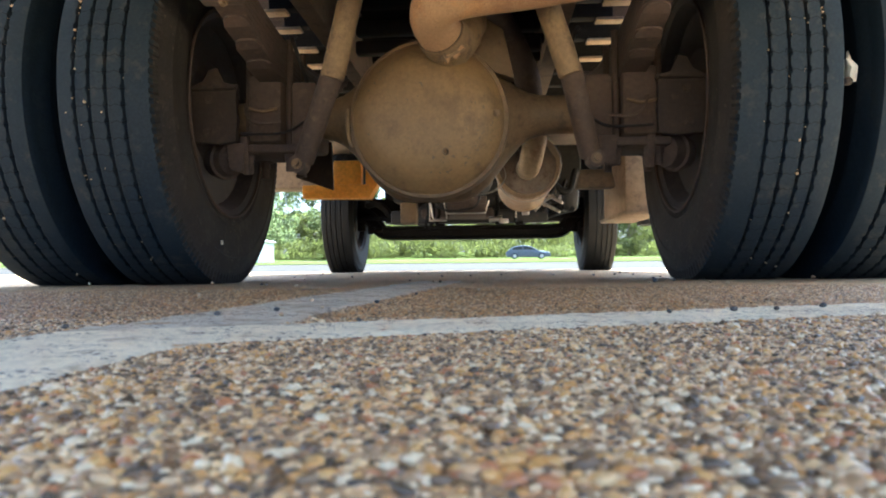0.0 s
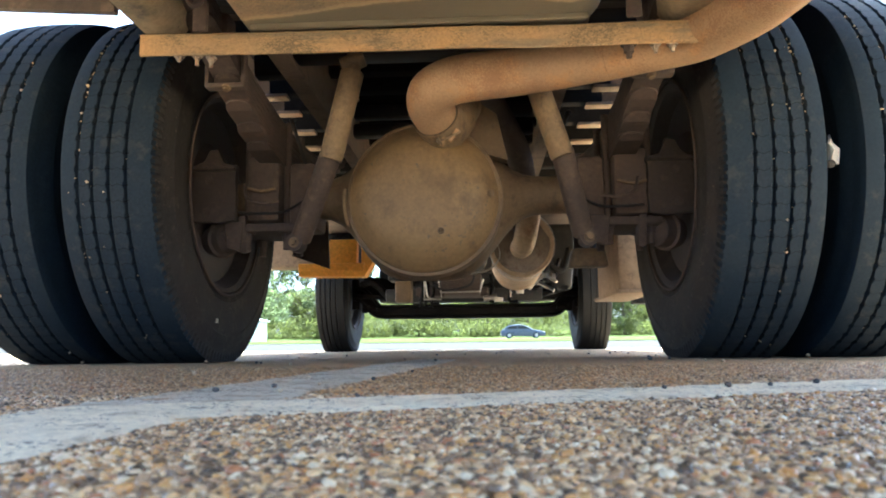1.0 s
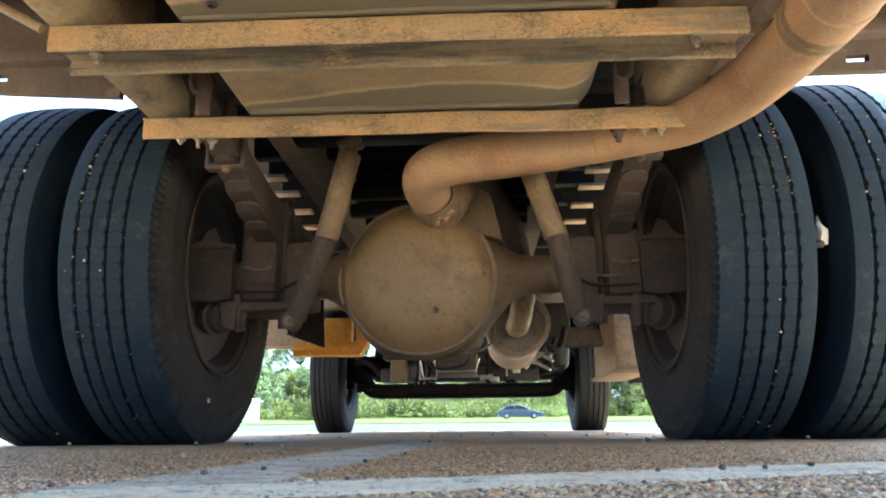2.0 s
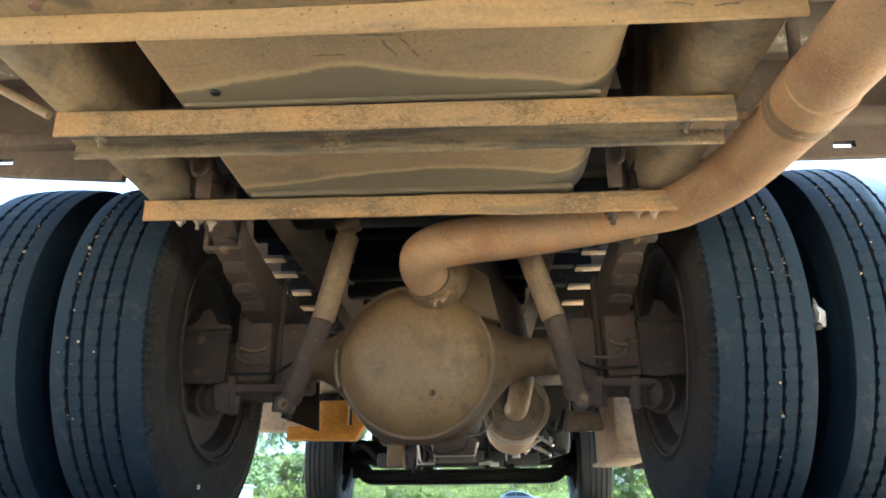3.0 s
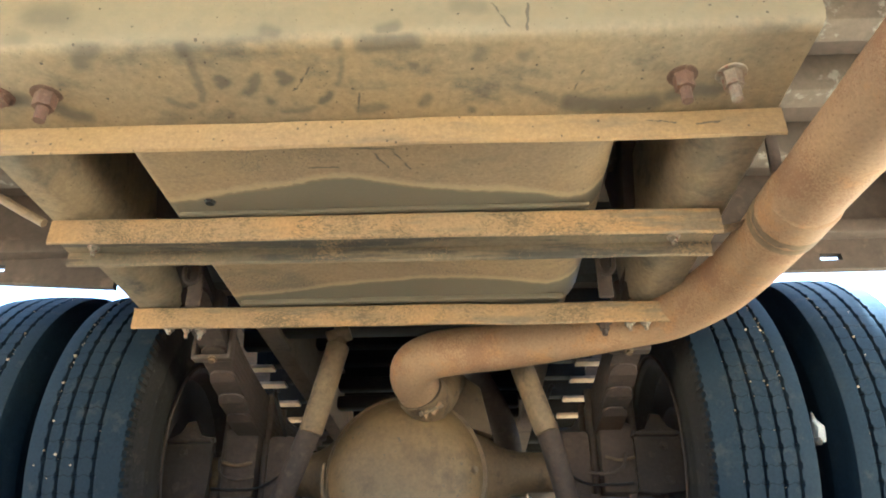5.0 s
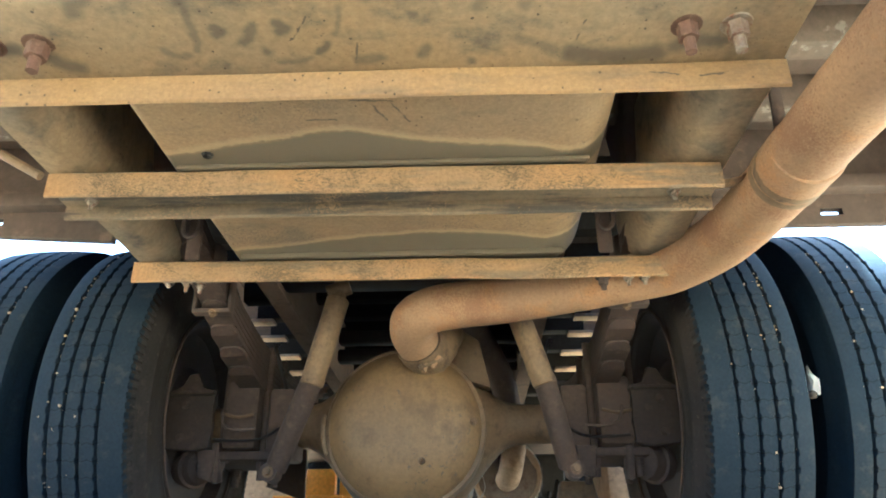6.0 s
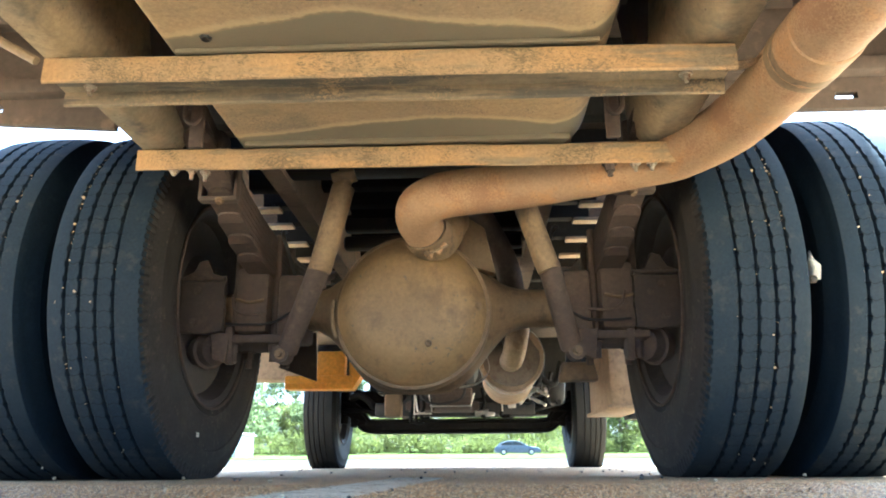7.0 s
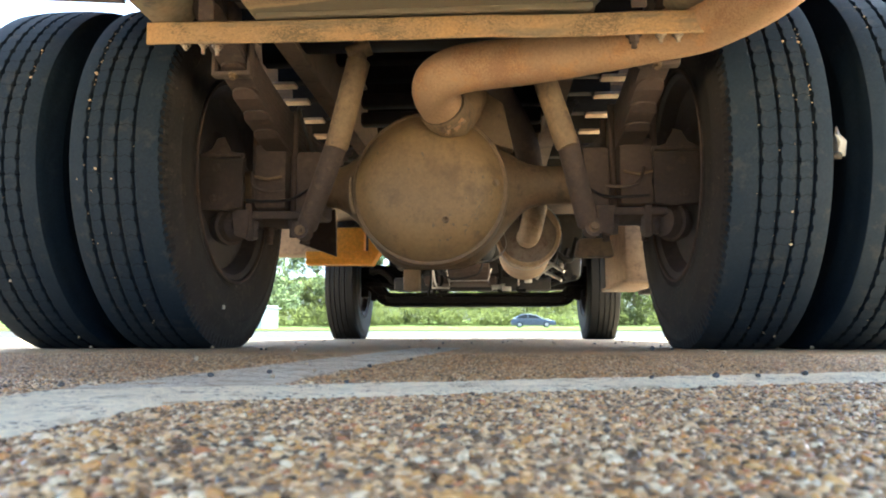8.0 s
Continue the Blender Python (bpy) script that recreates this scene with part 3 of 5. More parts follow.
# stones of the pavement
def pebble_verts(rng, kind):
    if kind == "ico2":
        bm = bmesh.new()
        bmesh.ops.create_icosphere(bm, subdivisions=2, radius=1.0)
    elif kind == "ico1":
        bm = bmesh.new()
        bmesh.ops.create_icosphere(bm, subdivisions=1, radius=1.0)
    else:
        v = np.array([(1, 0, 0), (0, 1, 0), (-1, 0, 0), (0, -1, 0), (0.25, 0.2, 1)], float)
        f = np.array([(0, 1, 4), (1, 2, 4), (2, 3, 4), (3, 0, 4)])
        return v, f
    v = np.array([p.co[:] for p in bm.verts])
    f = np.array([[q.index for q in p.verts] for p in bm.faces])
    bm.free()
    return v, f


PEBBLE_RNG = np.random.default_rng(7)


def scatter(x0, x1, y0, y1, gap, keep):
    """Jittered grid of stone places: x, y and turn."""
    xs, ys = np.meshgrid(np.arange(x0, x1, gap), np.arange(y0, y1, gap))
    xs = xs + (np.arange(ys.shape[0]) % 2)[:, None] * gap / 2
    xs, ys = xs.ravel(), ys.ravel()
    xs = xs + PEBBLE_RNG.uniform(-0.38, 0.38, xs.size) * gap
    ys = ys + PEBBLE_RNG.uniform(-0.38, 0.38, ys.size) * gap
    ok = np.array([keep(x, y) for x, y in zip(xs, ys)])
    return xs[ok], ys[ok]


def pebble_field(name, kind, x0, x1, y0, y1, gap, keep, label, material=M_PEBBLE):
    v0, f0 = pebble_verts(PEBBLE_RNG, kind)
    xs, ys = scatter(x0, x1, y0, y1, gap, keep)
    n = xs.size
    size = gap * PEBBLE_RNG.choice([0.32, 0.42, 0.52, 0.66, 0.92], n, p=[0.28, 0.32, 0.24, 0.13, 0.03])
    if kind == "pyramid":
        size = np.minimum(size, 0.62 * gap)
    a, b = size * PEBBLE_RNG.uniform(0.85, 1.35, n), size * PEBBLE_RNG.uniform(0.65, 1.0, n)
    c = size * PEBBLE_RNG.uniform(0.42, 0.8, n)
    turn = PEBBLE_RNG.uniform(0, 2 * math.pi, n)
    lump = 1 + PEBBLE_RNG.uniform(-0.3, 0.25, (n, v0.shape[0], 1))
    v = v0[None] * lump
    px, py, pz = v[..., 0] * a[:, None], v[..., 1] * b[:, None], v[..., 2] * c[:, None]
    ct, st = np.cos(turn)[:, None], np.sin(turn)[:, None]
    tilt = PEBBLE_RNG.uniform(-0.35, 0.35, n)[:, None]
    sink = PEBBLE_RNG.uniform(-0.45, 0.35, n)[:, None] * c[:, None]
    out = np.stack([px * ct - py * st + xs[:, None], px * st + py * ct + ys[:, None], pz + tilt * px + sink], -1).reshape(-1, 3)
    faces = (f0[None] + (np.arange(n) * v0.shape[0])[:, None, None]).reshape(-1, 3)
    me = bpy.data.meshes.new(name)
    me.vertices.add(len(out))
    me.vertices.foreach_set("co", out.ravel())
    me.loops.add(faces.size)
    me.loops.foreach_set("vertex_index", faces.ravel().astype(np.int32))
    me.polygons.add(len(faces))
    me.polygons.foreach_set("loop_start", np.arange(0, faces.size, 3, dtype=np.int32))
    me.update(calc_edges=True)
    return tagged(link(name, me, material, ground), label, kind="stuff")


def bare(x, y):
    return not on_long_stripe(x, y) and not on_cross_stripe(x, y)


def wedge(x, y):
    return abs(x - 0.15) < 0.70 * y + 0.06


pebble_field("stone_chips", "ico1", -0.12, 0.40, 0.095, 0.122, 0.0034, lambda x, y: wedge(x, y) and bare(x, y), "small tan, white and brown stones set in the binder")
pebble_field("stone_chips", "ico2", -0.22, 0.46, 0.138, 0.25, 0.0034, lambda x, y: wedge(x, y) and bare(x, y), "small tan, white and brown stones set in the binder")
pebble_field("stone_chips", "ico1", -0.5, 0.75, 0.25, 0.60, 0.0034, lambda x, y: wedge(x, y) and bare(x, y), "small tan, white and brown stones set in the binder")
pebble_field("stone_chips", "pyramid", -1.0, 1.3, 0.60, 1.45, 0.0044, lambda x, y: wedge(x, y) and bare(x, y), "small tan stones half buried in dusty binder", M_PEBBLE_DUSTY)

# ---- the bus ----
AXLE_Y, FRONT_Y, TYRE_R = 2.13, 6.25, 0.522
bus = group_root("bus", pose(0, 4.2, 0), "yellow bus with a dusty, rust-brown underside, parked on the pavement", "bus")


# body: floor, sides, roof
def floor_shell():
    bm = bmesh.new()
    box((1.24, 7.6, 0.03), (0, 3.62, 1.035), 0.0, bm=bm)
    for s in (-1, 1):
        box((0.60, 1.62, 0.03), (s * 0.92, 0.63, 1.035), 0.0, bm=bm)
        box((0.60, 1.40, 0.03), (s * 0.92, 2.15, 1.34), 0.0, bm=bm)
        box((0.60, 4.55, 0.03), (s * 0.92, 5.13, 1.035), 0.0, bm=bm)
        box((0.02, 1.40, 0.30), (s * 0.63, 2.15, 1.185), 0.0, bm=bm)
        box((0.60, 0.02, 0.28), (s * 0.92, 2.86, 1.19), 0.0, bm=bm)
    return bm


part("floor_panel", floor_shell(), M_UNDER, bus, "brown dusty steel floor underside", smooth=0)
for s in (-1, 1):
    bm = bmesh.new()
    for y0, y1, z0, z1 in ((-0.18, 1.44, 0.78, 1.36), (2.86, 5.4, 0.72, 1.36), (-0.18, 7.4, 1.36, 2.95)):
        box((0.04, y1 - y0, z1 - z0), (s * 1.225, (y0 + y1) / 2, (z0 + z1) / 2), 0.01, bm=bm)
    part("side_wall", bm, M_YELLOW, bus, "yellow painted body side")
part("rear_wall", box((2.45, 0.05, 2.0), (0, -0.17, 1.95), 0.02), M_YELLOW, bus, "yellow painted body end")
part("roof", box((2.49, 7.7, 0.10), (0, 3.6, 2.98), 0.05), M_YELLOW, bus, "yellow painted roof")
part("front_wall", box((2.45, 0.05, 1.5), (0, 7.3, 2.2), 0.02), M_YELLOW, bus, "yellow painted body end")

# transverse floor beams
beam_rows = [(y, 1.16) for y in (0.22, 0.44, 0.66, 0.875, 1.05, 1.25)] + [(y, 0.61) for y in (1.55, 1.8, 2.05, 2.3, 2.48, 2.67)]
beam_rows += [(y, 1.16) for y in (2.92, 3.17, 3.42, 3.67, 3.95, 4.3, 4.7)]
for y, half in beam_rows:
    hat = [(y - 0.045, 1.02), (y - 0.026, 0.95), (y + 0.026, 0.95), (y + 0.045, 1.02)]
    # beams ahead of the tank take the near black, shade as colour
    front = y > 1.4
    part("floor_beam", wobble(prism(hat, -half, half, "x", 0.004), 0.002, 6, y), M_RECESS if front else M_BEAM, bus, "floor beam coloured black for shade" if front else "chalky brown floor beam")
    # pale plates added where side light catches the beam ends
    if 2.4 < y < 3.5:
        for x in (-0.60, 0.60):
            part("lit_beam_end", box((0.10, 0.055, 0.012), (x, y, 0.945), 0.003), M_TAN, bus, "pale plate for the light on a floor beam's end")


# wheel-well end panels, each with a small slot
def well_panel(s):
    bm = bmesh.new()
    x0, x1 = 0.64, 1.21
    sx0, sx1, sz0, sz1 = (0.905, 0.955, 0.812, 0.828) if s < 0 else (0.950, 0.998, 0.792, 0.808)
    low = (lambda x: 0.765 + 0.10 * max(0, x - 0.72)) if s < 0 else (lambda x: 0.770)
    xs = (x0, sx0, sx1, x1)
    grid = [[bm.verts.new((s * x, 1.43, z if z else low(x))) for x in xs] for z in (0, sz0, sz1, 1.02)]
    for r in range(3):
        for c in range(3):
            if (r, c) != (1, 1):
                bm.faces.new((grid[r][c], grid[r][c + 1], grid[r + 1][c + 1], grid[r + 1][c]))
    bmesh.ops.recalc_face_normals(bm, faces=bm.faces)
    bmesh.ops.solidify(bm, geom=bm.faces[:], thickness=0.02)
    return bm


for s in (-1, 1):
    part("wheel_well_panel", well_panel(s), M_UNDER, bus, "brown panel behind the wheel", smooth=0)
    part("skirt_rail", box((0.50, 0.05, 0.035), (s * 0.93, 1.40, 0.86), 0.006), M_UNDER, bus)

# chassis rails
for s in (-1, 1):
    c = 0.352 * s + 0.012
    web = [(c + s * 0.025, 0.745), (c + s * 0.025, 0.985), (c - s * 0.025, 0.985), (c - s * 0.025, 0.975), (c + s * 0.017, 0.975),
           (c + s * 0.017, 0.756), (c - s * 0.025, 0.756), (c - s * 0.025, 0.745)]
    part("frame_rail", prism(web, 1.46, 7.1, "y"), M_RAIL, bus, "brown steel chassis rail")

# fuel tank and its cage
def tank_section():
    """A pressed tank: a tight corner on one side, a wide soft one on the other."""
    pts = [(-0.352, 0.96)] + [(-0.352 + 0.016 * (1 - math.cos(radians(a))), 0.732 - 0.016 * math.sin(radians(a))) for a in range(0, 91, 18)]
    pts += [(0.320 + 0.105 * math.sin(radians(a)), 0.716 + 0.120 * (1 - math.cos(radians(a)))) for a in range(0, 91, 9)]
    return pts + [(0.425, 0.96)]


tank_stain(M_TANK)
scratches(M_TANK, [((-0.009, 0.851, 0.716), (0.056, 0.853, 0.716)), ((0.023, 0.860, 0.716), (0.042, 0.903, 0.716)), ((0.055, 0.861, 0.716), (0.078, 0.908, 0.716)),
                   ((-0.084, 0.897, 0.716), (-0.039, 0.899, 0.716))], (0.085, 0.066, 0.046), 0.0028)
tank = part("fuel_tank", prism(tank_section(), 0.812, 1.47, "y"), M_TANK, bus,
            "olive-tan steel fuel tank with dark wet stains")
part("seam_flange", box((0.705, 0.012, 0.012), (0.020, 1.396, 0.712), 0.002), M_TANK, tank)
part("seam_flange", box((0.715, 0.010, 0.007), (0.020, 1.024, 0.7125), 0.002), M_TANK, tank)
part("drain_hole", lathe([(0.7155, 0.0), (0.7120, 0.008), (0.7165, 0.011)], 7, "z", at=(-0.273, 0.99, 0)), M_DARK, tank, "dark drain hole")
for x0, x1 in ((-0.575, -0.478), (0.510, 0.622)):
    inner = [(math.sin(radians(9 * k)) * 0.060, 0.09 - 0.09 * math.cos(radians(9 * k))) for k in range(11)]
    if x0 < 0:
        sec = [(x0, 0.93), (x0, 0.719), (x0 + 0.006, 0.713)] + [(x1 - 0.060 + u, 0.713 + v) for u, v in inner] + [(x1, 0.93)]
    else:
        sec = [(x1, 0.93), (x1, 0.719), (x1 - 0.006, 0.713)] + [(x0 + 0.060 - u, 0.713 + v) for u, v in inner] + [(x0, 0.93)]
    part("side_channel", prism(sec, 0.812, 1.46, "y"), M_CHANNEL, bus, "dusty tan steel side channel of the tank cage")


def cross_bar(y, x0, x1, zr, zl, seed, flip=1, web=0.048):
    """An angle iron, a little bent, with rounded edges."""
    bm = bmesh.new()
    n = 24
    sec = [(0.0, 0.0), (0.004, -0.003), (0.008, 0.0), (0.008, web - 0.008), (0.056, web - 0.006), (0.056, web), (0.006, web), (0.0, web - 0.005)]
    rings = []
    for k in range(n + 1):
        t = k / n
        x = x0 + (x1 - x0) * t
        z = zl + (zr - zl) * t
        dz = 0.0035 * noise.noise(Vector((x * 5, seed, 0))) + 0.0012 * noise.noise(Vector((x * 28, seed, 2)))
        dy = 0.004 * noise.noise(Vector((x * 4, seed, 5)))
        rings.append([bm.verts.new((x, y + dy + flip * u, z + v + dz)) for u, v in sec])
    for a, b in zip(rings, rings[1:]):
        for k in range(len(sec)):
            bm.faces.new((a[k], a[(k + 1) % len(sec)], b[(k + 1) % len(sec)], b[k]))
    bm.faces.new(rings[0])
    bm.faces.new(rings[-1])
    return bm


bar4 = part("cross_bar", cross_bar(1.408, -0.577, 0.598, 0.655, 0.664, 1.0), M_BAR, bus, "tan rusted angle-iron bar under the tank")
bar3 = part("cross_bar", cross_bar(1.125, -0.577, 0.606, 0.660, 0.668, 4.0, -1, 0.032), M_BAR_DIRTY_SHADE, bus, "grimy brown angle-iron bar under the tank, coloured darker for shade")
bar2 = part("cross_bar", cross_bar(1.030, -0.568, 0.600, 0.659, 0.667, 7.0), M_BAR, bus, "tan rusted angle-iron bar under the tank")
for x, y, z, host, down in ((-0.52, 1.098, 0.693, bar3, 0.008), (0.535, 1.098, 0.686, bar3, 0.008), (-0.50, 1.43, 0.668, bar4, 0.004), (-0.46, 1.43, 0.668, bar4, 0.014),
                            (-0.435, 1.445, 0.668, bar4, 0.012), (0.46, 1.43, 0.662, bar4, 0.012), (0.515, 1.43, 0.66, bar4, 0.01), (0.55, 1.43, 0.66, bar4, 0.008)):
    rusty = x == 0.46
    part("bolt", hex_bolt(bmesh.new(), (x, y, z), 0.012 if rusty else 0.008, 0.018 if rusty else 0.009, stud=down), M_SPRING if rusty else M_BOLT, host, "dark rusted bolt" if rusty else "zinc bolt")

# rear plate of the cage: flange, belly and upright face
def rear_plate():
    bm = bmesh.new()
    prof = [(0.806, 0.733), (0.775, 0.738), (0.666, 0.742), (0.656, 0.745), (0.650, 0.752),
            (0.648, 0.765), (0.645, 0.97), (0.655, 0.97), (0.660, 0.77), (0.672, 0.757), (0.79, 0.752), (0.806, 0.745)]
    n = 40
    rings = []
    for k in range(n + 1):
        x = -0.62 + 1.245 * k / n
        ring = []
        for y, z in prof:
            d = 0.004 * noise.noise(Vector((x * 4, y * 8, z * 8)))
            ring.append(bm.verts.new((x + (0.012 * math.sin(min(1.0, max(0.0, (z - 0.735) / 0.03)) * math.pi / 2) if k == n else 0), y + d, z + d)))
        rings.append(ring)
    m = len(prof)
    for a, b in zip(rings, rings[1:]):
        for k in range(m):
            bm.faces.new((a[k], a[(k + 1) % m], b[(k + 1) % m], b[k]))
    bm.faces.new(rings[0])
    bm.faces.new(rings[-1])
    return bm


M_PLATE = surface("stained_plate", (0.2616, 0.1921, 0.1007), (0.2274, 0.1773, 0.1072), (0.1081, 0.0916, 0.0650), big=3.6, fine=80, rough=0.6,
                  specks=((0.115, 0.092, 0.065), 15, 0.64), patch_at=(0.50, 0.76), soft=0.14, streak=(0.8, 1.2, 1), cluster=0.35)
PLATE_Z = 0.740
# grimy finger smears and oil marks rubbed into the dust of the plate: runs of points, radius, strength
SMEARS = [([(-0.339, 0.655), (-0.326, 0.650), (-0.350, 0.665), (-0.354, 0.678)], 0.016, 0.75),
          ([(-0.209, 0.655), (-0.207, 0.669)], 0.012, 0.8), ([(-0.207, 0.680), (-0.206, 0.694), (-0.206, 0.708), (-0.208, 0.725), (-0.208, 0.740), (-0.213, 0.757)], 0.0085, 0.65),
          ([(-0.226, 0.766), (-0.239, 0.768), (-0.251, 0.765), (-0.258, 0.755)], 0.009, 0.6), ([(-0.176, 0.716), (-0.168, 0.721), (-0.176, 0.727)], 0.011, 0.85),
          ([(-0.131, 0.723), (-0.121, 0.713), (-0.134, 0.738), (-0.145, 0.745)], 0.010, 0.75), ([(-0.088, 0.709), (-0.078, 0.719), (-0.087, 0.725)], 0.012, 0.85), ([(-0.114, 0.766)], 0.011, 0.7),
          ([(0.0, 0.684), (-0.002, 0.706), (-0.008, 0.722), (-0.013, 0.734)], 0.006, 0.5), ([(-0.026, 0.752), (-0.033, 0.760), (-0.040, 0.767)], 0.009, 0.85),
          ([(-0.054, 0.778), (-0.068, 0.784), (-0.085, 0.786), (-0.102, 0.785)], 0.007, 0.55), ([(0.045, 0.652), (0.068, 0.650), (0.086, 0.650), (0.097, 0.657), (0.037, 0.660)], 0.018, 0.75),
          ([(0.097, 0.700)], 0.012, 0.7), ([(0.113, 0.764), (0.105, 0.775)], 0.011, 0.7), ([(0.046, 0.780), (0.012, 0.784)], 0.011, 0.6), ([(0.190, 0.677), (0.186, 0.688)], 0.013, 0.6),
          ([(0.250, 0.688)], 0.013, 0.5), ([(0.176, 0.788)], 0.009, 0.7), ([(0.0, 0.660)], 0.010, 0.6), ([(0.242, 0.750), (0.267, 0.760), (0.292, 0.773)], 0.012, 0.55),
          ([(0.318, 0.780), (0.343, 0.786), (0.377, 0.789), (0.411, 0.789), (0.440, 0.785)], 0.021, 0.9), ([(0.464, 0.775), (0.490, 0.766), (0.525, 0.768)], 0.017, 0.8),
          ([(-0.491, 0.744), (-0.470, 0.743)], 0.017, 0.85), ([(-0.430, 0.760), (-0.416, 0.775), (-0.395, 0.782)], 0.017, 0.85)]
FACE_SMEARS = [([(0.060, 0.757), (0.075, 0.761)], 0.014, 0.6), ([(-0.083, 0.759), (-0.098, 0.765)], 0.012, 0.5), ([(-0.415, 0.803), (-0.38, 0.80)], 0.030, 0.5), ([(-0.433, 0.756)], 0.025, 0.45),
               ([(0.16, 0.795), (0.19, 0.790)], 0.016, 0.35)]


def smear_marks(m):
    nt, bsdf, old, vec = base_colour(m)
    here = shaken(nt, vec, 60, 0.011)
    belly, face = vector_node(nt, "MULTIPLY", here, (1, 1, 0)).outputs[0], vector_node(nt, "MULTIPLY", here, (1, 0, 1)).outputs[0]
    sep = nt.nodes.new("ShaderNodeSeparateXYZ")
    nt.links.new(vec, sep.inputs[0])
    up = band_node(nt, sep.outputs["Z"], 0.747, 0.756)
    total = 0.0
    for flat, kept, runs in ((belly, calc_node(nt, "SUBTRACT", 1.0, up), SMEARS), (face, up, FACE_SMEARS)):
        for run, r, k in runs:
            ends = [(a, b, 0.0) if flat == belly else (a, 0.0, b) for a, b in run]
            for a, b in zip(ends, ends[1:] or ends):
                mark = calc_node(nt, "MULTIPLY", calc_node(nt, "SUBTRACT", 1.0, band_node(nt, segment_gap(nt, flat, a, b), r * 0.2, r * 1.25)), k)
                total = calc_node(nt, "MAXIMUM", total, calc_node(nt, "MULTIPLY", mark, kept))
    nt.links.new(mix_node(nt, calc_node(nt, "MULTIPLY", total, 0.9), old, (0.070, 0.062, 0.047)), bsdf.inputs["Base Color"])


# upright face tinted greyer, as the sky would light it
sky_tone(M_PLATE, 0.742, 0.022, (0.225, 0.188, 0.118))
smear_marks(M_PLATE)
pits(M_PLATE, (0.060, 0.045, 0.030), 55, 0.11, 0.40)
pits(M_PLATE, (0.075, 0.055, 0.035), 130, 0.16, 0.34, 0.6)
scratches(M_PLATE, [((0.206, 0.648, 0.797), (0.233, 0.648, 0.745)), ((0.253, 0.648, 0.795), (0.250, 0.648, 0.742)), ((0.323, 0.756, PLATE_Z), (0.331, 0.719, PLATE_Z)),
                    ((-0.045, 0.698, PLATE_Z), (-0.076, 0.743, PLATE_Z)), ((0.016, 0.751, PLATE_Z), (0.009, 0.789, PLATE_Z)), ((0.130, 0.664, PLATE_Z), (0.145, 0.665, PLATE_Z)),
                    ((0.514, 0.656, PLATE_Z), (0.549, 0.657, PLATE_Z))], (0.075, 0.060, 0.042), 0.0026)
M_PLATE_LOW = surface("golden_flange_paint", (0.2957, 0.1913, 0.0761), (0.2706, 0.1793, 0.0820), (0.1888, 0.1316, 0.0703), big=4, fine=150, rough=0.65,
                      specks=((0.12, 0.095, 0.065), 130, 0.73), patch_at=(0.48, 0.70), streak=(0.4, 2, 2), soft=0.1, cluster=0.3)
pits(M_PLATE_LOW, (0.070, 0.05, 0.03), 75, 0.13, 0.34)
scratches(M_PLATE_LOW, [((0.431, 0.797, 0.713), (0.470, 0.797, 0.707)), ((0.500, 0.797, 0.703), (0.544, 0.797, 0.708))], (0.07, 0.055, 0.04), 0.0024)
plate = part("rear_plate", rear_plate(), M_PLATE, bus, "tan steel plate behind the tank, scratched and stained")
part("plate_flange", cross_bar(0.797, -0.62, 0.625, 0.684, 0.686, 11.0), M_PLATE_LOW, plate, "tan rusted lower flange of the plate")
for x, y, mt, r in ((-0.43, 0.735, M_NUTRED, 0.016), (0.470, 0.735, M_NUTRED, 0.015), (0.537, 0.735, M_BOLT, 0.015)):
    part("stud", hex_bolt(bmesh.new(), (x, y, 0.741), r, 0.026, stud=0.022), mt, plate, "rusted nut on a stud")
part("stud", hex_bolt(bmesh.new(), (-0.50, 0.735, 0.741), 0.015, 0.012), M_NUTRED, plate, "rusted nut on a stud")
part("strap", box((0.022, 0.006, 0.12), (0.675, 0.95, 0.76), 0.002, (0, 4, 10)), M_SPRING, bus)
part("hook", sweep(smooth_path([(0.595, 1.06, 0.675), (0.635, 1.06, 0.682), (0.665, 1.06, 0.705)]), [0.018] + [0.016] * 14 + [0.012, 0.004], 6,
                   section=[(1, 0), (0, 0.2), (-1, 0), (0, -0.2)]), M_BAR, bus)
part("brace_rod", sweep([(-0.53, 0.955, 0.66), (-0.78, 0.93, 0.80), (-0.98, 0.90, 0.95)], 0.0075, 10), M_SHOCK, bus, "thin rusty brace rod")
for x in (-0.415, 0.452):
    bm = sweep(smooth_path([(x - 0.012, 1.30, 0.80), (x - 0.016, 1.30, 0.735), (x, 1.30, 0.715), (x + 0.016, 1.30, 0.735), (x + 0.012, 1.30, 0.80)]), 0.005, 8)
    part("shackle_loop", bm, M_SPRING, bus)
    part("shackle_link", box((0.03, 0.012, 0.11), (x, 1.33, 0.73), 0.004), M_SPRING, bus)

# exhaust
pipe_line = smooth_path([(0.048, 1.850, 0.622), (0.030, 1.800, 0.638), (0.018, 1.748, 0.654), (0.030, 1.700, 0.669), (0.075, 1.672, 0.683), (0.153, 1.658, 0.690), (0.249, 1.635, 0.691),
                         (0.381, 1.590, 0.695), (0.500, 1.535, 0.697), (0.600, 1.475, 0.694), (0.660, 1.38, 0.690), (0.692, 1.25, 0.684),
                         (0.700, 1.08, 0.672), (0.700, 0.90, 0.662), (0.698, 0.66, 0.645), (0.695, 0.30, 0.628), (0.69, -0.14, 0.615)], 6)
tail = part("tailpipe", wobble(sweep(pipe_line[3:], 0.058, 24), 0.0012, 14), M_PIPE, bus, "rust-pink exhaust tailpipe sweeping sideways under the tank", smooth=60)
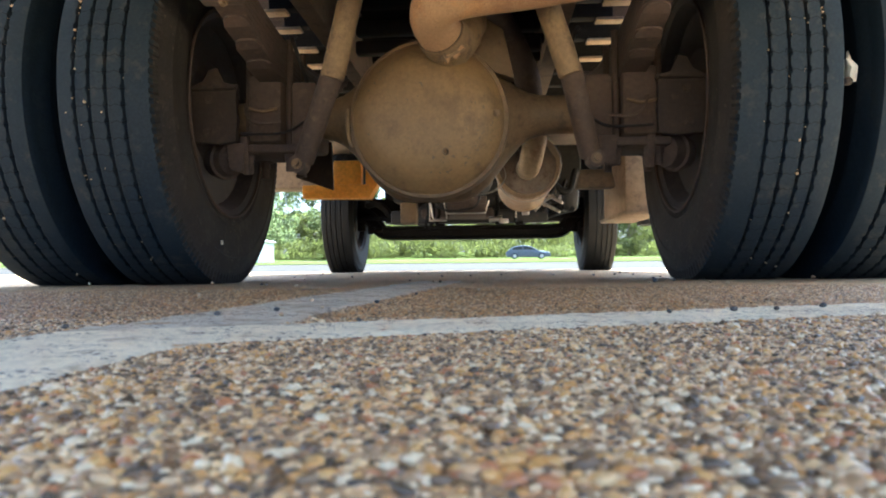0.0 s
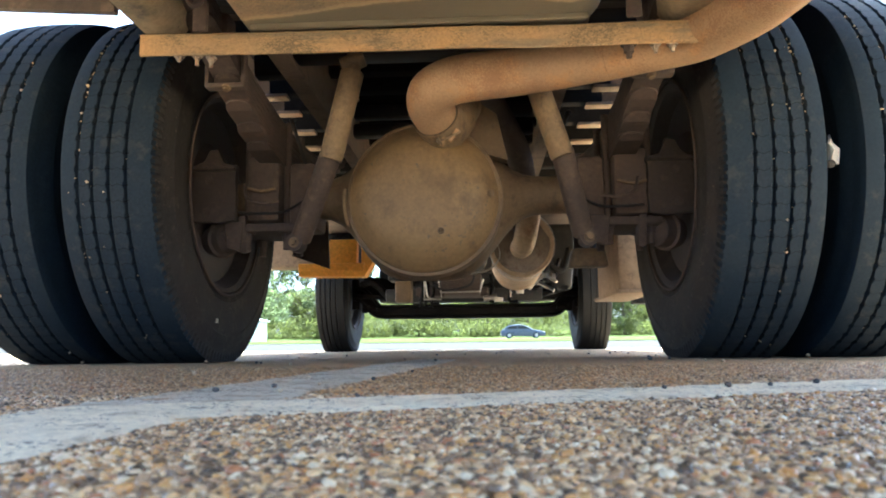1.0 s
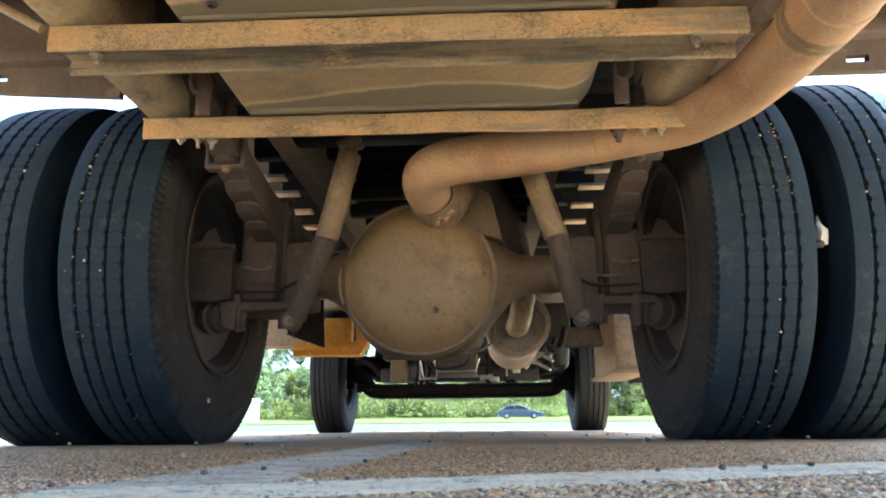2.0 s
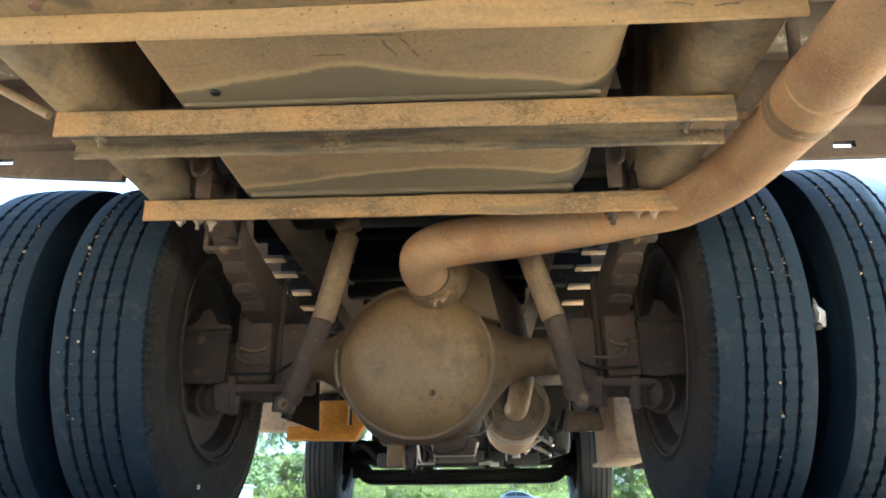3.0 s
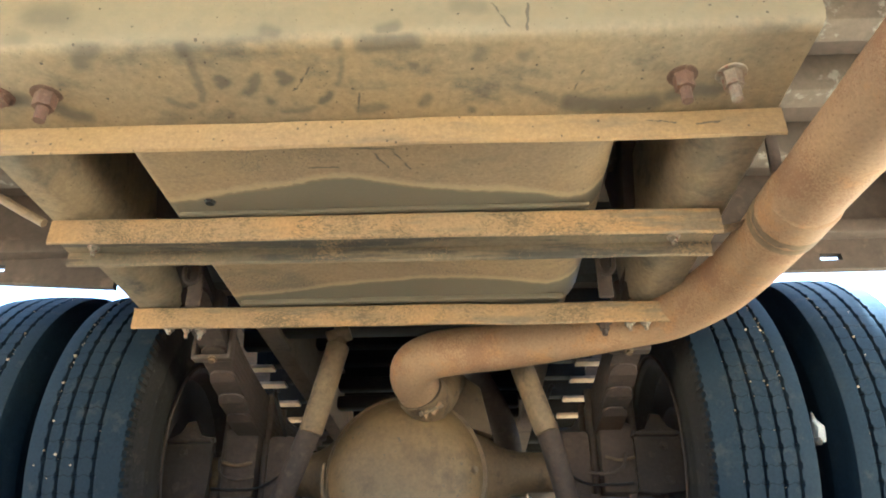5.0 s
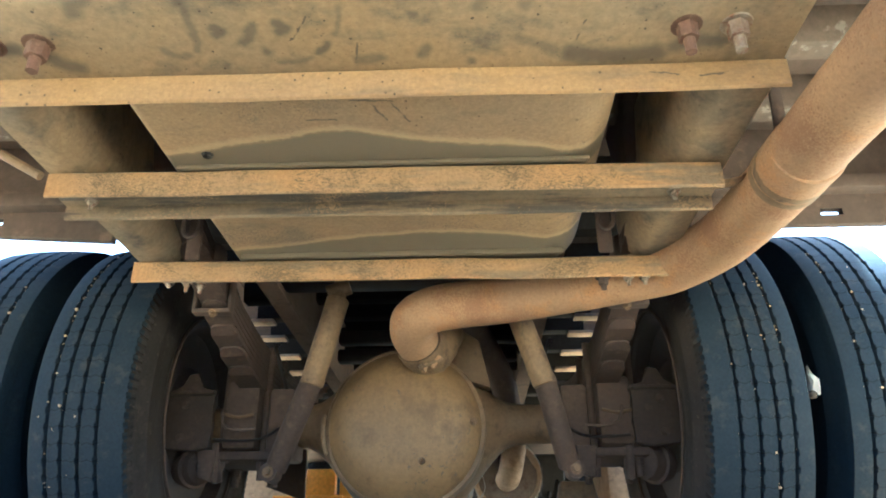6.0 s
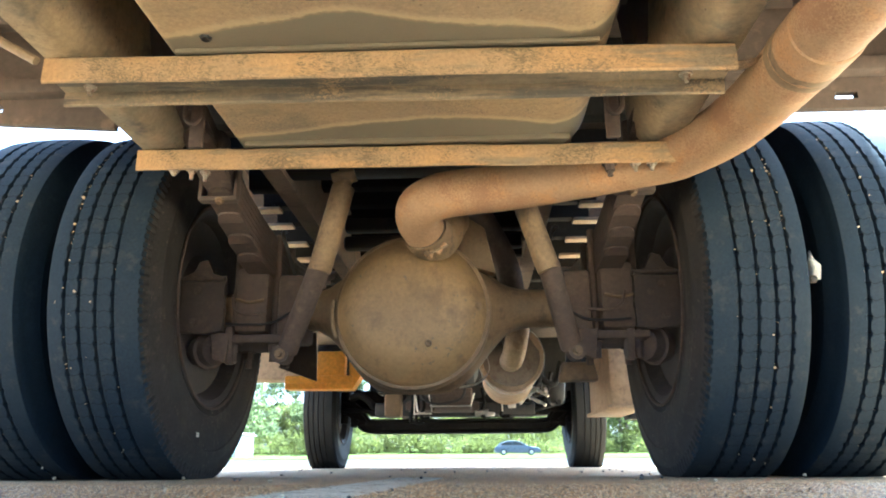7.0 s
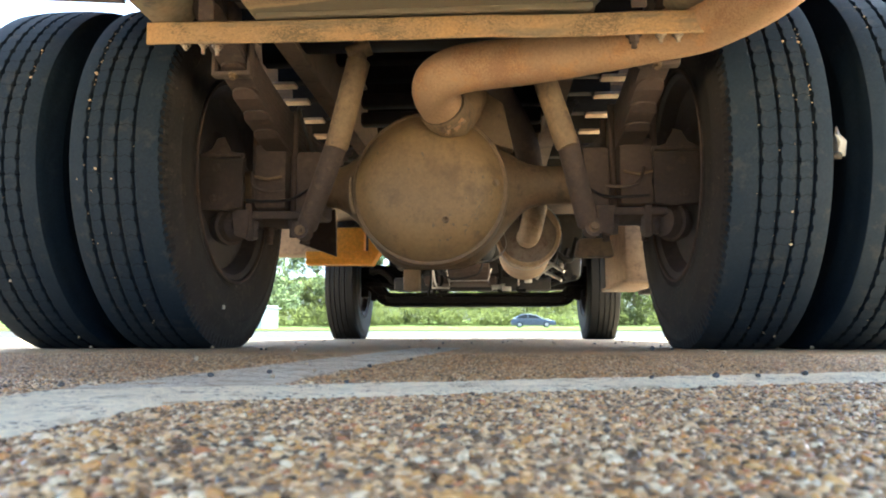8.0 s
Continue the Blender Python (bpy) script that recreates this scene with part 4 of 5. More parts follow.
ring_at, ring_dir = pipe_line[6], (pipe_line[4] - pipe_line[8]).normalized()
# solid dark band in place of the shaded gap at the joint
part("clamp_shade_band", sweep([ring_at - ring_dir * 0.003, ring_at + ring_dir * 0.003], 0.0592, 24, caps=False), M_DARK, tail, "dark band for the shaded gap at the clamp", smooth=30)
collar_line = [ring_at + ring_dir * 0.003, ring_at + ring_dir * 0.026] + [Vector(p) for p in ((0.058, 1.872, 0.632), (0.078, 1.910, 0.668), (0.098, 1.965, 0.720))]
collar = part("clamp", sweep(smooth_path(collar_line, 5), [0.0625] * 6 + [0.0635] * 5 + [0.060] * 5 + [0.055] * 5, 24), M_SHOCK, tail, "dusty flared clamp collar", smooth=40)
part("clamp_lug", box((0.013, 0.018, 0.034), (0.050, 1.800, 0.573), 0.004, (10, 15, 10)), M_PIPE, collar)
part("clamp_lug", box((0.012, 0.018, 0.038), (0.078, 1.800, 0.585), 0.004, (10, 35, 10)), M_PIPE, collar)
part("clamp_bolt", sweep([(0.034, 1.796, 0.566), (0.096, 1.796, 0.592)], 0.006, 8), M_SHOCK, collar)
part("clamp_nut", hex_bolt(bmesh.new(), (0.044, 1.796, 0.570), 0.010, 0.010, (-1, 0, -0.4)), M_SHOCK, collar)
joint, along = pipe_line[74], (pipe_line[76] - pipe_line[72]).normalized()
part("sleeve", sweep([joint - along * 0.004, joint, joint + along * 0.085, joint + along * 0.089], [0.058, 0.0605, 0.0605, 0.058], 24), M_PIPE, tail, "flared sleeve joint", smooth=30)
for step in (0.0, 0.019):
    part("weld_seam", wobble(sweep([joint + along * (step - 0.008), joint + along * (step - 0.002), joint + along * (step + 0.004), joint + along * (step + 0.009)], [0.0606, 0.0611, 0.0611, 0.0606], 24), 0.0008, 60), M_SHOCK, tail, "dark sooty weld seam")
part("weld_band", sweep([pipe_line[44], pipe_line[45]], 0.0592, 24), M_PIPE, tail)
# spring brown gives this pipe the shade behind the elbow as colour
over = smooth_path([(0.09, 1.975, 0.69), (0.11, 2.06, 0.80), (0.13, 2.2, 0.87), (0.20, 2.42, 0.86), (0.29, 2.54, 0.70), (0.305, 2.60, 0.45)], 6)
part("over_axle_pipe", sweep(over, 0.046, 20), M_SPRING, bus, "rusty exhaust pipe over the axle, coloured dark for shade")

mu0, mu1 = Vector((0.290, 2.60, 0.405)), Vector((0.312, 3.45, 0.420))
muffler = part("muffler", sweep([mu0 + (mu1 - mu0) * t for t in (0.0, 0.006, 0.02, 0.03, 0.97, 0.98, 1.0)], [0.105, 0.117, 0.1205, 0.116, 0.116, 0.1205, 0.112], 32), M_MUFFLER, bus,
               "pale aluminised cylindrical muffler with rust freckles")
part("rolled_rim", sweep([mu0 + Vector((0, 0.0, 0)), mu0 + Vector((0, 0.012, 0))], 0.1225, 32, caps=False), M_STEEL, muffler)
part("end_plate", sweep([mu0 - Vector((0, 0.003, 0)), mu0 + Vector((0, 0.001, 0))], 0.104, 32), M_ENDPLATE, muffler, "dull grey steel end plate")
part("seam", sweep([mu0 + (mu1 - mu0) * 0.075, mu0 + (mu1 - mu0) * 0.085], 0.1185, 32), M_CAST, muffler, "dark rolled seam")
part("band", sweep([mu0 + (mu1 - mu0) * 0.22, mu0 + (mu1 - mu0) * 0.235], 0.119, 32), M_STEEL, muffler, "steel muffler band")
part("inlet", sweep(smooth_path([(0.287, 2.61, 0.392), (0.293, 2.53, 0.395), (0.305, 2.50, 0.445), (0.314, 2.49, 0.50), (0.318, 2.47, 0.56)]), 0.040, 20), M_MUFFLER, muffler, "pale exhaust stub pipe")
part("hanger_rod", sweep(smooth_path([(0.44, 3.3, 0.36), (0.41, 3.5, 0.35), (0.37, 3.52, 0.31)]), 0.008, 8), M_STEEL, bus)
for k, (x, z) in enumerate(((0.43, 0.365), (0.46, 0.35), (0.475, 0.395))):
    part("linkage_rod", sweep([(x - 0.05, 3.75, z + 0.03), (x + 0.05, 3.7, z - 0.035)], 0.008, 8), M_STEEL, bus, "bright steel linkage rod")


# rear axle
def axle_housing():
    """A banjo housing: a ring in the middle that flows into a tube on each side."""
    bm = bmesh.new()
    n, sides = 48, 24
    rings = []
    for k in range(n + 1):
        x = -0.72 + 1.44 * k / n
        ax = abs(x + 0.008)
        flow = math.exp(-(ax / 0.216) ** 4)
        half_z = 0.056 + 0.160 * flow
        half_y = 0.060 + 0.074 * flow
        drop = -0.034 * flow
        rings.append([bm.verts.new((x, 2.085 - 0.02 * flow + half_y * math.cos(a), 0.478 + drop + half_z * math.sin(a)))
                      for a in (2 * math.pi * j / sides for j in range(sides))])
    for a, b in zip(rings, rings[1:]):
        for j in range(sides):
            bm.faces.new((a[j], a[(j + 1) % sides], b[(j + 1) % sides], b[j]))
    bm.faces.new(rings[0])
    bm.faces.new(rings[-1])
    return bm


axle = part("rear_axle", axle_housing(), M_CAST, bus, "dusty brown banjo axle housing", smooth=60)
C = Vector((-0.010, 0, 0.443))
flange = [(1.990, 0.217), (1.930, 0.217), (1.922, 0.214), (1.919, 0.204), (1.922, 0.196), (1.935, 0.190), (1.96, 0.185)]
part("cover_flange", wobble(lathe(flange, 56, "y", at=C), 0.0018, 9), M_CAST, axle, "brown rim round the axle cover", smooth=40)
dome = [(1.928, 0.2065), (1.917, 0.2055), (1.908, 0.199), (1.894, 0.187), (1.874, 0.170), (1.858, 0.147), (1.846, 0.115), (1.839, 0.08), (1.836, 0.04), (1.835, 0.0005)]
part("axle_cover", wobble(lathe(dome, 56, "y", at=C), 0.0022, 8), M_COVER, axle, "large round domed tan axle cover", smooth=50)
part("plug", lathe([(1.842, 0.009), (1.834, 0.009), (1.832, 0.008), (1.833, 0.006), (1.838, 0.004), (1.839, 0.0005)], 16, "y", at=(0.040, 0, 0.340)), M_CAST, axle, "dark filler plug")
part("plug", hex_bolt(bmesh.new(), (0.172, 1.882, 0.446), 0.007, 0.010, (0.3, -1, 0)), M_CAST, axle, "dark bolt head")
# pale crescent added for the highlight on the cover's left edge
bm = sweep(smooth_path([(C.x - 0.221 * math.cos(a), 1.915, C.z + 0.221 * math.sin(a)) for a in (radians(d) for d in (-20, -10, 0, 9))]), [0.002] + [0.006] * 23 + [0.002], 8)
part("edge_highlight", bm, M_SHOCK, axle, "pale strip for the highlight on the axle cover's edge")
part("top_web", prism([(0.10, 0.60), (0.225, 0.56), (0.195, 0.70), (0.13, 0.745)], 1.98, 2.03, "y", 0.006), M_CAST, axle)


# wheels
TREAD_CUTS = (-0.050, -0.008, 0.033, 0.070)     # grooves across the tread, the last by the outer edge


def tyre_mesh(outward):
    """A ribbed truck tyre along x; outward: the way of its narrow outer rib."""
    half = 0.106
    cuts = sorted(c * outward for c in TREAD_CUTS)
    tread = []
    for c in cuts:
        crown = 0.522 - 0.006 * (c / half) ** 2
        tread += [(c - 0.0075, crown, ""), (c - 0.0038, crown, "rib"), (c - 0.0026, crown - 0.012, "in"), (c + 0.0026, crown - 0.012, "in"), (c + 0.0038, crown, "rib"), (c + 0.0075, crown, "")]
    left = [(-0.090, 0.292, ""), (-0.108, 0.300, ""), (-0.116, 0.318, ""), (-0.119, 0.325, ""), (-0.1220, 0.330, ""), (-0.121, 0.336, ""), (-0.127, 0.370, ""), (-0.1300, 0.405, ""),
            (-0.1295, 0.430, ""), (-0.1315, 0.433, ""), (-0.1300, 0.438, ""), (-0.1255, 0.462, ""), (-0.1220, 0.468, ""), (-0.1195, 0.484, ""), (-0.1185, 0.492, "lug"), (-0.1165, 0.505, "lug"),
            (-0.1125, 0.5145, "lug"), (-half - 0.003, 0.5155, "edge")]
    right = [(-a, r, n) for a, r, n in reversed(left)]
    prof = left + tread + right
    def shape(k, i, a, r):
        tag = prof[i][2]
        if tag == "rib" and k % 5 == 0:
            a += 0.0026 if a > min(cuts, key=lambda q: abs(q - a)) else -0.0026
            r -= 0.006
        elif tag == "lug" and a < 0 and k % 3 == 0:
            r -= 0.006
            a *= 0.968
        return a, r
    bm = lathe([(a, r) for a, r, _ in prof], 420, "x", shape=shape)
    # the weight flattens it on the ground and bulges the wall
    for v in bm.verts:
        low = -0.508 - v.co.z
        if low > -0.06:
            v.co.x *= 1 + 0.05 * max(0, min(1, (low + 0.06) / 0.06))
        if low > 0:
            v.co.z = -0.508
    return bm


def make_mesh(name, bm, smooth=35):
    me = bpy.data.meshes.new(name)
    bmesh.ops.recalc_face_normals(bm, faces=bm.faces)
    bm.to_mesh(me)
    bm.free()
    me.polygons.foreach_set("use_smooth", [True] * len(me.polygons))
    me.set_sharp_from_angle(angle=radians(smooth))
    return me


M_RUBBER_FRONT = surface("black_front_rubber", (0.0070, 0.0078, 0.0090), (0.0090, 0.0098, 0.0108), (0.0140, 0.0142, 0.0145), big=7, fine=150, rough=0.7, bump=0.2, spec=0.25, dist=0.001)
TYRES = {"rear": make_mesh("tyre", tyre_mesh(1), 24)}
TYRES["front"] = TYRES["rear"].copy()
for kind, me in TYRES.items():
    for m in (M_RUBBER, M_SIDEWALL, M_WALL_BLUE) if kind == "rear" else (M_RUBBER_FRONT, M_RUBBER_FRONT, M_RUBBER_FRONT):
        me.materials.append(m)
    for p in me.polygons:
        if abs(p.center.x) > 0.1135 or math.hypot(p.center.y, p.center.z) < 0.49:
            p.material_index = 1 if p.center.x < 0 else 2
RIM_LIP = make_mesh("rim_lip", lathe([(-0.1215 + 0.0035 * math.cos(radians(a)), 0.3095 + 0.0045 * math.sin(radians(a))) for a in range(0, 360, 45)], 72, "x", closed=True))
RIM_PROFILE = [(-0.112, 0.288), (-0.116, 0.300), (-0.111, 0.306), (-0.104, 0.300), (-0.100, 0.286), (-0.06, 0.272), (0.03, 0.262), (0.05, 0.255), (0.055, 0.21), (0.052, 0.15),
               (0.075, 0.12), (0.082, 0.0005)]
RIM = make_mesh("wheel", lathe(RIM_PROFILE + [(0.088, 0.0005), (0.082, 0.13), (0.062, 0.16), (0.064, 0.22), (0.066, 0.268), (0.100, 0.288), (0.112, 0.306), (0.116, 0.300), (0.108, 0.285), (0.06, 0.262)], 64, "x"))
DRUM = make_mesh("brake_drum", lathe([(-0.10, 0.0005), (-0.10, 0.17), (-0.095, 0.195), (-0.075, 0.205), (-0.07, 0.198), (0.0, 0.195), (0.045, 0.19), (0.046, 0.0005)], 48, "x"))


def outer_rim():
    """A dished disc wheel with ten hand holes through the disc."""
    prof = [(-0.116, 0.300), (-0.104, 0.300), (-0.100, 0.286), (-0.06, 0.272), (0.012, 0.268), (0.026, 0.225), (0.026, 0.150), (0.018, 0.11), (0.018, 0.0005)]
    bm = lathe(prof, 60, "x")
    gone = [f for f in bm.faces if all(0.148 < math.hypot(v.co.y, v.co.z) < 0.228 for v in f.verts) and int(math.atan2(f.calc_center_median().z, f.calc_center_median().y) / (2 * math.pi) * 60 + 60.0) % 6 in (0, 1, 5)]
    bmesh.ops.delete(bm, geom=gone, context="FACES")
    lathe([(0.012, 0.268), (0.104, 0.286), (0.112, 0.306), (0.116, 0.300), (0.100, 0.284), (0.016, 0.262)], 60, "x", bm=bm)
    return bm


OUTER_RIM = make_mesh("wheel", outer_rim())


def grit_mesh(out, count, seed):
    """Pale flecks of stone pressed into the tread, thickest in the groove by the outer edge; out: the way of that edge along x."""
    rng = random.Random(seed)
    bm = bmesh.new()
    centres = [rng.uniform(math.pi * 0.80, math.pi * 1.30) for _ in range(4)]
    for k in range(count):
        if k % 2:
            w, x = rng.uniform(math.pi * 0.60, math.pi * 0.97), TREAD_CUTS[3] + rng.gauss(0, 0.003)
        elif k % 3 == 0:
            w, x = rng.choice(centres) + rng.gauss(0, 0.06), TREAD_CUTS[rng.choice((1, 2, 2, 3))] + rng.gauss(0, 0.010)
        else:
            w, x = rng.uniform(math.pi * 0.6, math.pi * 1.4), rng.choice(TREAD_CUTS) + rng.gauss(0, 0.004)
        r = 0.5205 - 0.006 * (x / 0.106) ** 2
        s = rng.choice((0.0008, 0.0010, 0.0013, 0.0018, 0.0026)) if k % 11 else 0.0040
        m = Matrix.Translation((out * x, r * math.cos(w), r * math.sin(w))) @ Euler((rng.random() * 6, rng.random() * 6, rng.random() * 6)).to_matrix().to_4x4()
        bmesh.ops.create_icosphere(bm, subdivisions=1, radius=s, matrix=m @ Matrix.Diagonal((1, rng.uniform(0.6, 1.4), rng.uniform(0.6, 1.2), 1)))
    return bm


def wheel(x, y, face, seed, label, drum=True, grit=60, outer=False):
    at = pose(x, y, 0.508, 0, 0, 0 if face > 0 else 180)
    w = link("wheel", OUTER_RIM if outer else RIM, M_RIM, bus, label, at)
    link("tyre", TYRES["rear" if grit else "front"], None, w, "black ribbed truck tyre with pale grit in the tread" if grit else "black ribbed truck tyre", pose(x, y, 0.508) if face < 0 else pose(x, y, 0.508, 0, 0, 180))
    if not outer:
        link("rim_lip", RIM_LIP, M_MOUNT, w, "worn brown rim edge", pose(x, y, 0.508) if face < 0 else pose(x, y, 0.508, 0, 0, 180))
    if drum:
        link("brake_drum", DRUM, M_RIM, w, "", at)
    if grit:
        g = part("grit", grit_mesh(1 if face < 0 else -1, grit, seed), M_STONE_LIGHT, w, "pale stone flecks", pose(x, y, 0.508))
        g["kind"] = "stuff"
    return w


for s in (-1, 1):
    wheel(s * 0.786 + 0.035, AXLE_Y, -s, 20 + s, "dual rear wheel with a rust-brown rim", True, 90)
    wheel(s * 1.097 + 0.035, AXLE_Y, s, 30 + s, "outer dual rear wheel with a dark rim", False, 30, True)
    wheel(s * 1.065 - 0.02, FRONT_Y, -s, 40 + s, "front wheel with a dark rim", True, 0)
# a pale sticker patch on one tyre wall
part("sticker", box((0.002, 0.016, 0.012), (-0.6135, 2.007, 0.119), 0.0), M_STEEL, bus, "small pale sticker on the tyre wall", smooth=0)

# a white sliver added for the bright highlight between the dual tyres
bm = bmesh.new()
bmesh.ops.create_icosphere(bm, subdivisions=2, radius=1.0)
for v in bm.verts:
    v.co *= 1 + 0.5 * noise.noise(v.co * 1.7)
    v.co = Vector((v.co.x * 0.009 * (1 - 0.35 * v.co.z), v.co.y * 0.025, v.co.z * 0.034))
part("bright_sliver", wobble(bm, 0.007, 45), M_WHITE, bus, "white sliver for the bright spot between the dual tyres", pose(0.984, 1.70, 0.492, 0, -8, 0), smooth=0)
part("wedged_stone", lathe([(-0.010, 0.0005), (-0.008, 0.008), (0.0, 0.012), (0.008, 0.007), (0.010, 0.0005)], 9, "z", at=(0.972, 1.685, 0.458)), M_STONE_DARK, bus)

# springs
def leaf(i, x, half):
    """One leaf of the stack, curved, with rounded, thinned tips, resting under the one above."""
    bm = bmesh.new()
    rows = []
    tip = [0.0, 0.002, 0.006, 0.012, 0.020, 0.032]
    along = [-half + d for d in tip] + [-half + 0.032 + (2 * half - 0.064) * k / 18 for k in range(1, 18)] + [half - d for d in reversed(tip)]
    for u in along:
        z = 0.672 + 0.155 * (u / 0.85) ** 2 - 0.0155 * i
        near = min(1.0, (half - abs(u)) / 0.032)
        wide = 0.012 + 0.022 * math.sqrt(1 - (1 - near) ** 2)
        low = 0.0085 * (1 - near)
        rows.append([bm.verts.new((x + a, AXLE_Y + u, z + b)) for a, b in ((-wide, low), (wide, low), (wide, 0.0135), (-wide, 0.0135))])
    for a, b in zip(rows, rows[1:]):
        for k in range(4):
            bm.faces.new((a[k], a[(k + 1) % 4], b[(k + 1) % 4], b[k]))
    bm.faces.new(rows[0])
    bm.faces.new(rows[-1])
    return bm


for s in (-1, 1):
    x, seat_x = (-0.457, -0.478) if s < 0 else (0.547, 0.565)
    spring = part("leaf_spring", leaf(0, x, 0.86), M_SPRING, bus, "rusty stack of spring leaves over the axle", smooth=0)
    for i in range(1, 8):
        part("leaf", leaf(i, x, 0.80 - 0.085 * (i - 1)), M_SPRING, spring, smooth=0)
    clip = part("spring_clip", box((0.096, 0.032, 0.012), (x, 1.60, 0.660), 0.005), M_MOUNT, spring, "rusty band round the spring leaves")
    for side in (-1, 1):
        part("clip_side", box((0.009, 0.032, 0.085), (x + side * 0.043, 1.60, 0.700), 0.003), M_MOUNT, clip)
    part("clip_bolt", hex_bolt(bmesh.new(), (x - s * 0.004, 1.592, 0.656), 0.008, 0.010, (0, -0.4, -1)), M_CAST, clip)
    part("shackle_bracket", box((0.088, 0.06, 0.085), (x - s * 0.004, 1.50, 0.745), 0.012), M_MOUNT, spring)
    part("spring_seat", box((0.095, 0.17, 0.19), (seat_x, 2.06, 0.495), 0.012), M_MOUNT, spring)
    part("spring_eye", lathe([(-0.05, 0.012), (-0.05, 0.032), (0.05, 0.032), (0.05, 0.012)], 20, "x", closed=True, at=(x, AXLE_Y - 0.87, 0.855)), M_SPRING, spring)
    part("spring_hanger", prism([(1.16, 0.99), (1.38, 0.99), (1.31, 0.83), (1.22, 0.83)], x - 0.06, x + 0.06, "x", 0.006), M_SPRING, spring)
    for dx in (-0.058, 0.058):
        for dy in (-0.075, 0.075):
            part("u_bolt", sweep([(seat_x + dx, 2.10 + dy, 0.70), (seat_x + dx, 2.10 + dy, 0.322)], 0.011, 10), M_MOUNT, spring)
            part("nut", hex_bolt(bmesh.new(), (seat_x + dx, 2.10 + dy, 0.372), 0.015, 0.022, stud=0.012), M_SPRING, spring)
    part("axle_pad", box((0.075, 0.16, 0.19), (seat_x - s * 0.108, 2.075, 0.478), 0.012), M_MOUNT, spring)
    part("retainer_strap", sweep(smooth_path([(seat_x - 0.040, 1.960, 0.492), (seat_x, 1.955, 0.482), (seat_x + 0.040, 1.960, 0.490)]), 0.0045, 8), M_CAST, spring)
    part("spring_plate", box((0.175, 0.21, 0.024), (seat_x, 2.10, 0.385), 0.006), M_MOUNT, spring, "brown clamp plate below the axle")
    part("plate_lug", prism([(seat_x - 0.115, 0.40), (seat_x - 0.06, 0.40), (seat_x - 0.07, 0.315), (seat_x - 0.105, 0.325)], 1.985, 2.01, "y", 0.004), M_MOUNT, spring)
    # shock absorber
    top, mid, low = ((-0.185, 1.78, 0.760), (-0.246, 1.80, 0.528), (-0.362, 1.96, 0.345)) if s < 0 else ((0.278, 1.80, 0.775), (0.358, 1.80, 0.520), (0.425, 1.96, 0.345))
    shock = part("shock_absorber", sweep([top, Vector(top).lerp(Vector(mid), 0.02), Vector(top).lerp(Vector(mid), 0.98), mid], [0.027, 0.031, 0.031, 0.028], 20), M_SHOCK, bus,
                 "dusty brown tubular shock absorber", smooth=50)
    part("lower_tube", sweep([Vector(mid) + Vector((0, 0.01, 0.02)), low], [0.0295, 0.0295], 18), M_MOUNT, shock, "darker lower tube")
    part("upper_mount", sweep([Vector(top) + Vector((-0.03, 0, 0.015)), Vector(top) + Vector((0.03, 0, 0.035))], 0.022, 14), M_CAST, shock)
    part("upper_stem", sweep([top, Vector(top) + Vector((0.01, 0, 0.10))], 0.020, 12), M_CAST, shock)
    part("lower_eye", lathe([(-0.03, 0.010), (-0.03, 0.024), (0.03, 0.024), (0.03, 0.010)], 18, "y", closed=True, at=(low[0] + s * 0.013, 1.96, 0.330)), M_MOUNT, shock)
    part("lower_bolt", hex_bolt(bmesh.new(), (low[0] + s * 0.013, 1.93, 0.330), 0.010, 0.02, (0, -1, 0)), M_CAST, shock)
    # brakes
    bx = -0.578 if s < 0 else 0.632
    edge = [(0.105, 0.400), (0.105, 0.560), (0.070, 0.572), (0.058, 0.606), (0.030, 0.612), (0.016, 0.566), (-0.004, 0.560), (-0.024, 0.564), (-0.028, 0.548), (-0.018, 0.540), (-0.024, 0.515),
            (-0.020, 0.480), (-0.027, 0.462), (-0.020, 0.440), (-0.024, 0.402), (0.02, 0.394)]
    bracket = part("brake_bracket", wobble(prism([(bx + s * u, v) for u, v in edge], 1.965, 1.985, "y", 0.003), 0.0012, 30, s), M_BRACKET, bus, "rough brown brake bracket beside the wheel", smooth=14)
    part("bracket_web", prism([(bx + s * u, v) for u, v in ((0.10, 0.41), (0.10, 0.55), (0.04, 0.56), (0.0, 0.54), (0.0, 0.41))], 1.985, 2.10, "y", 0.004), M_BRACKET, bracket)
    part("bracket_lip", prism([(bx + s * u, v) for u, v in ((0.10, 0.545), (0.10, 0.556), (-0.022, 0.554), (-0.022, 0.546))], 1.945, 1.975, "y", 0.002), M_BRACKET, bracket)
    for u, v in ((0.055, 0.52), (0.06, 0.43)):
        part("bracket_bolt", hex_bolt(bmesh.new(), (bx + s * u, 1.963, v), 0.008, 0.009, (0, -1, 0)), M_SPRING, bracket)
    bm = lathe([(-0.05, 0.0005), (-0.05, 0.030), (-0.042, 0.044), (-0.01, 0.048), (-0.006, 0.055), (0.006, 0.055), (0.010, 0.048), (0.035, 0.045), (0.05, 0.03), (0.05, 0.0005)], 24, "x")
    part("brake_chamber", bm, M_MOUNT, bus, "round brake chamber", at=pose(bx + s * 0.045, 2.06, 0.360, 0, 0, 35 * s))
    part("slack_arm", box((0.022, 0.05, 0.11), (bx - s * 0.035, 2.02, 0.37), 0.006, (12, 0, 0)), M_MOUNT, bus)
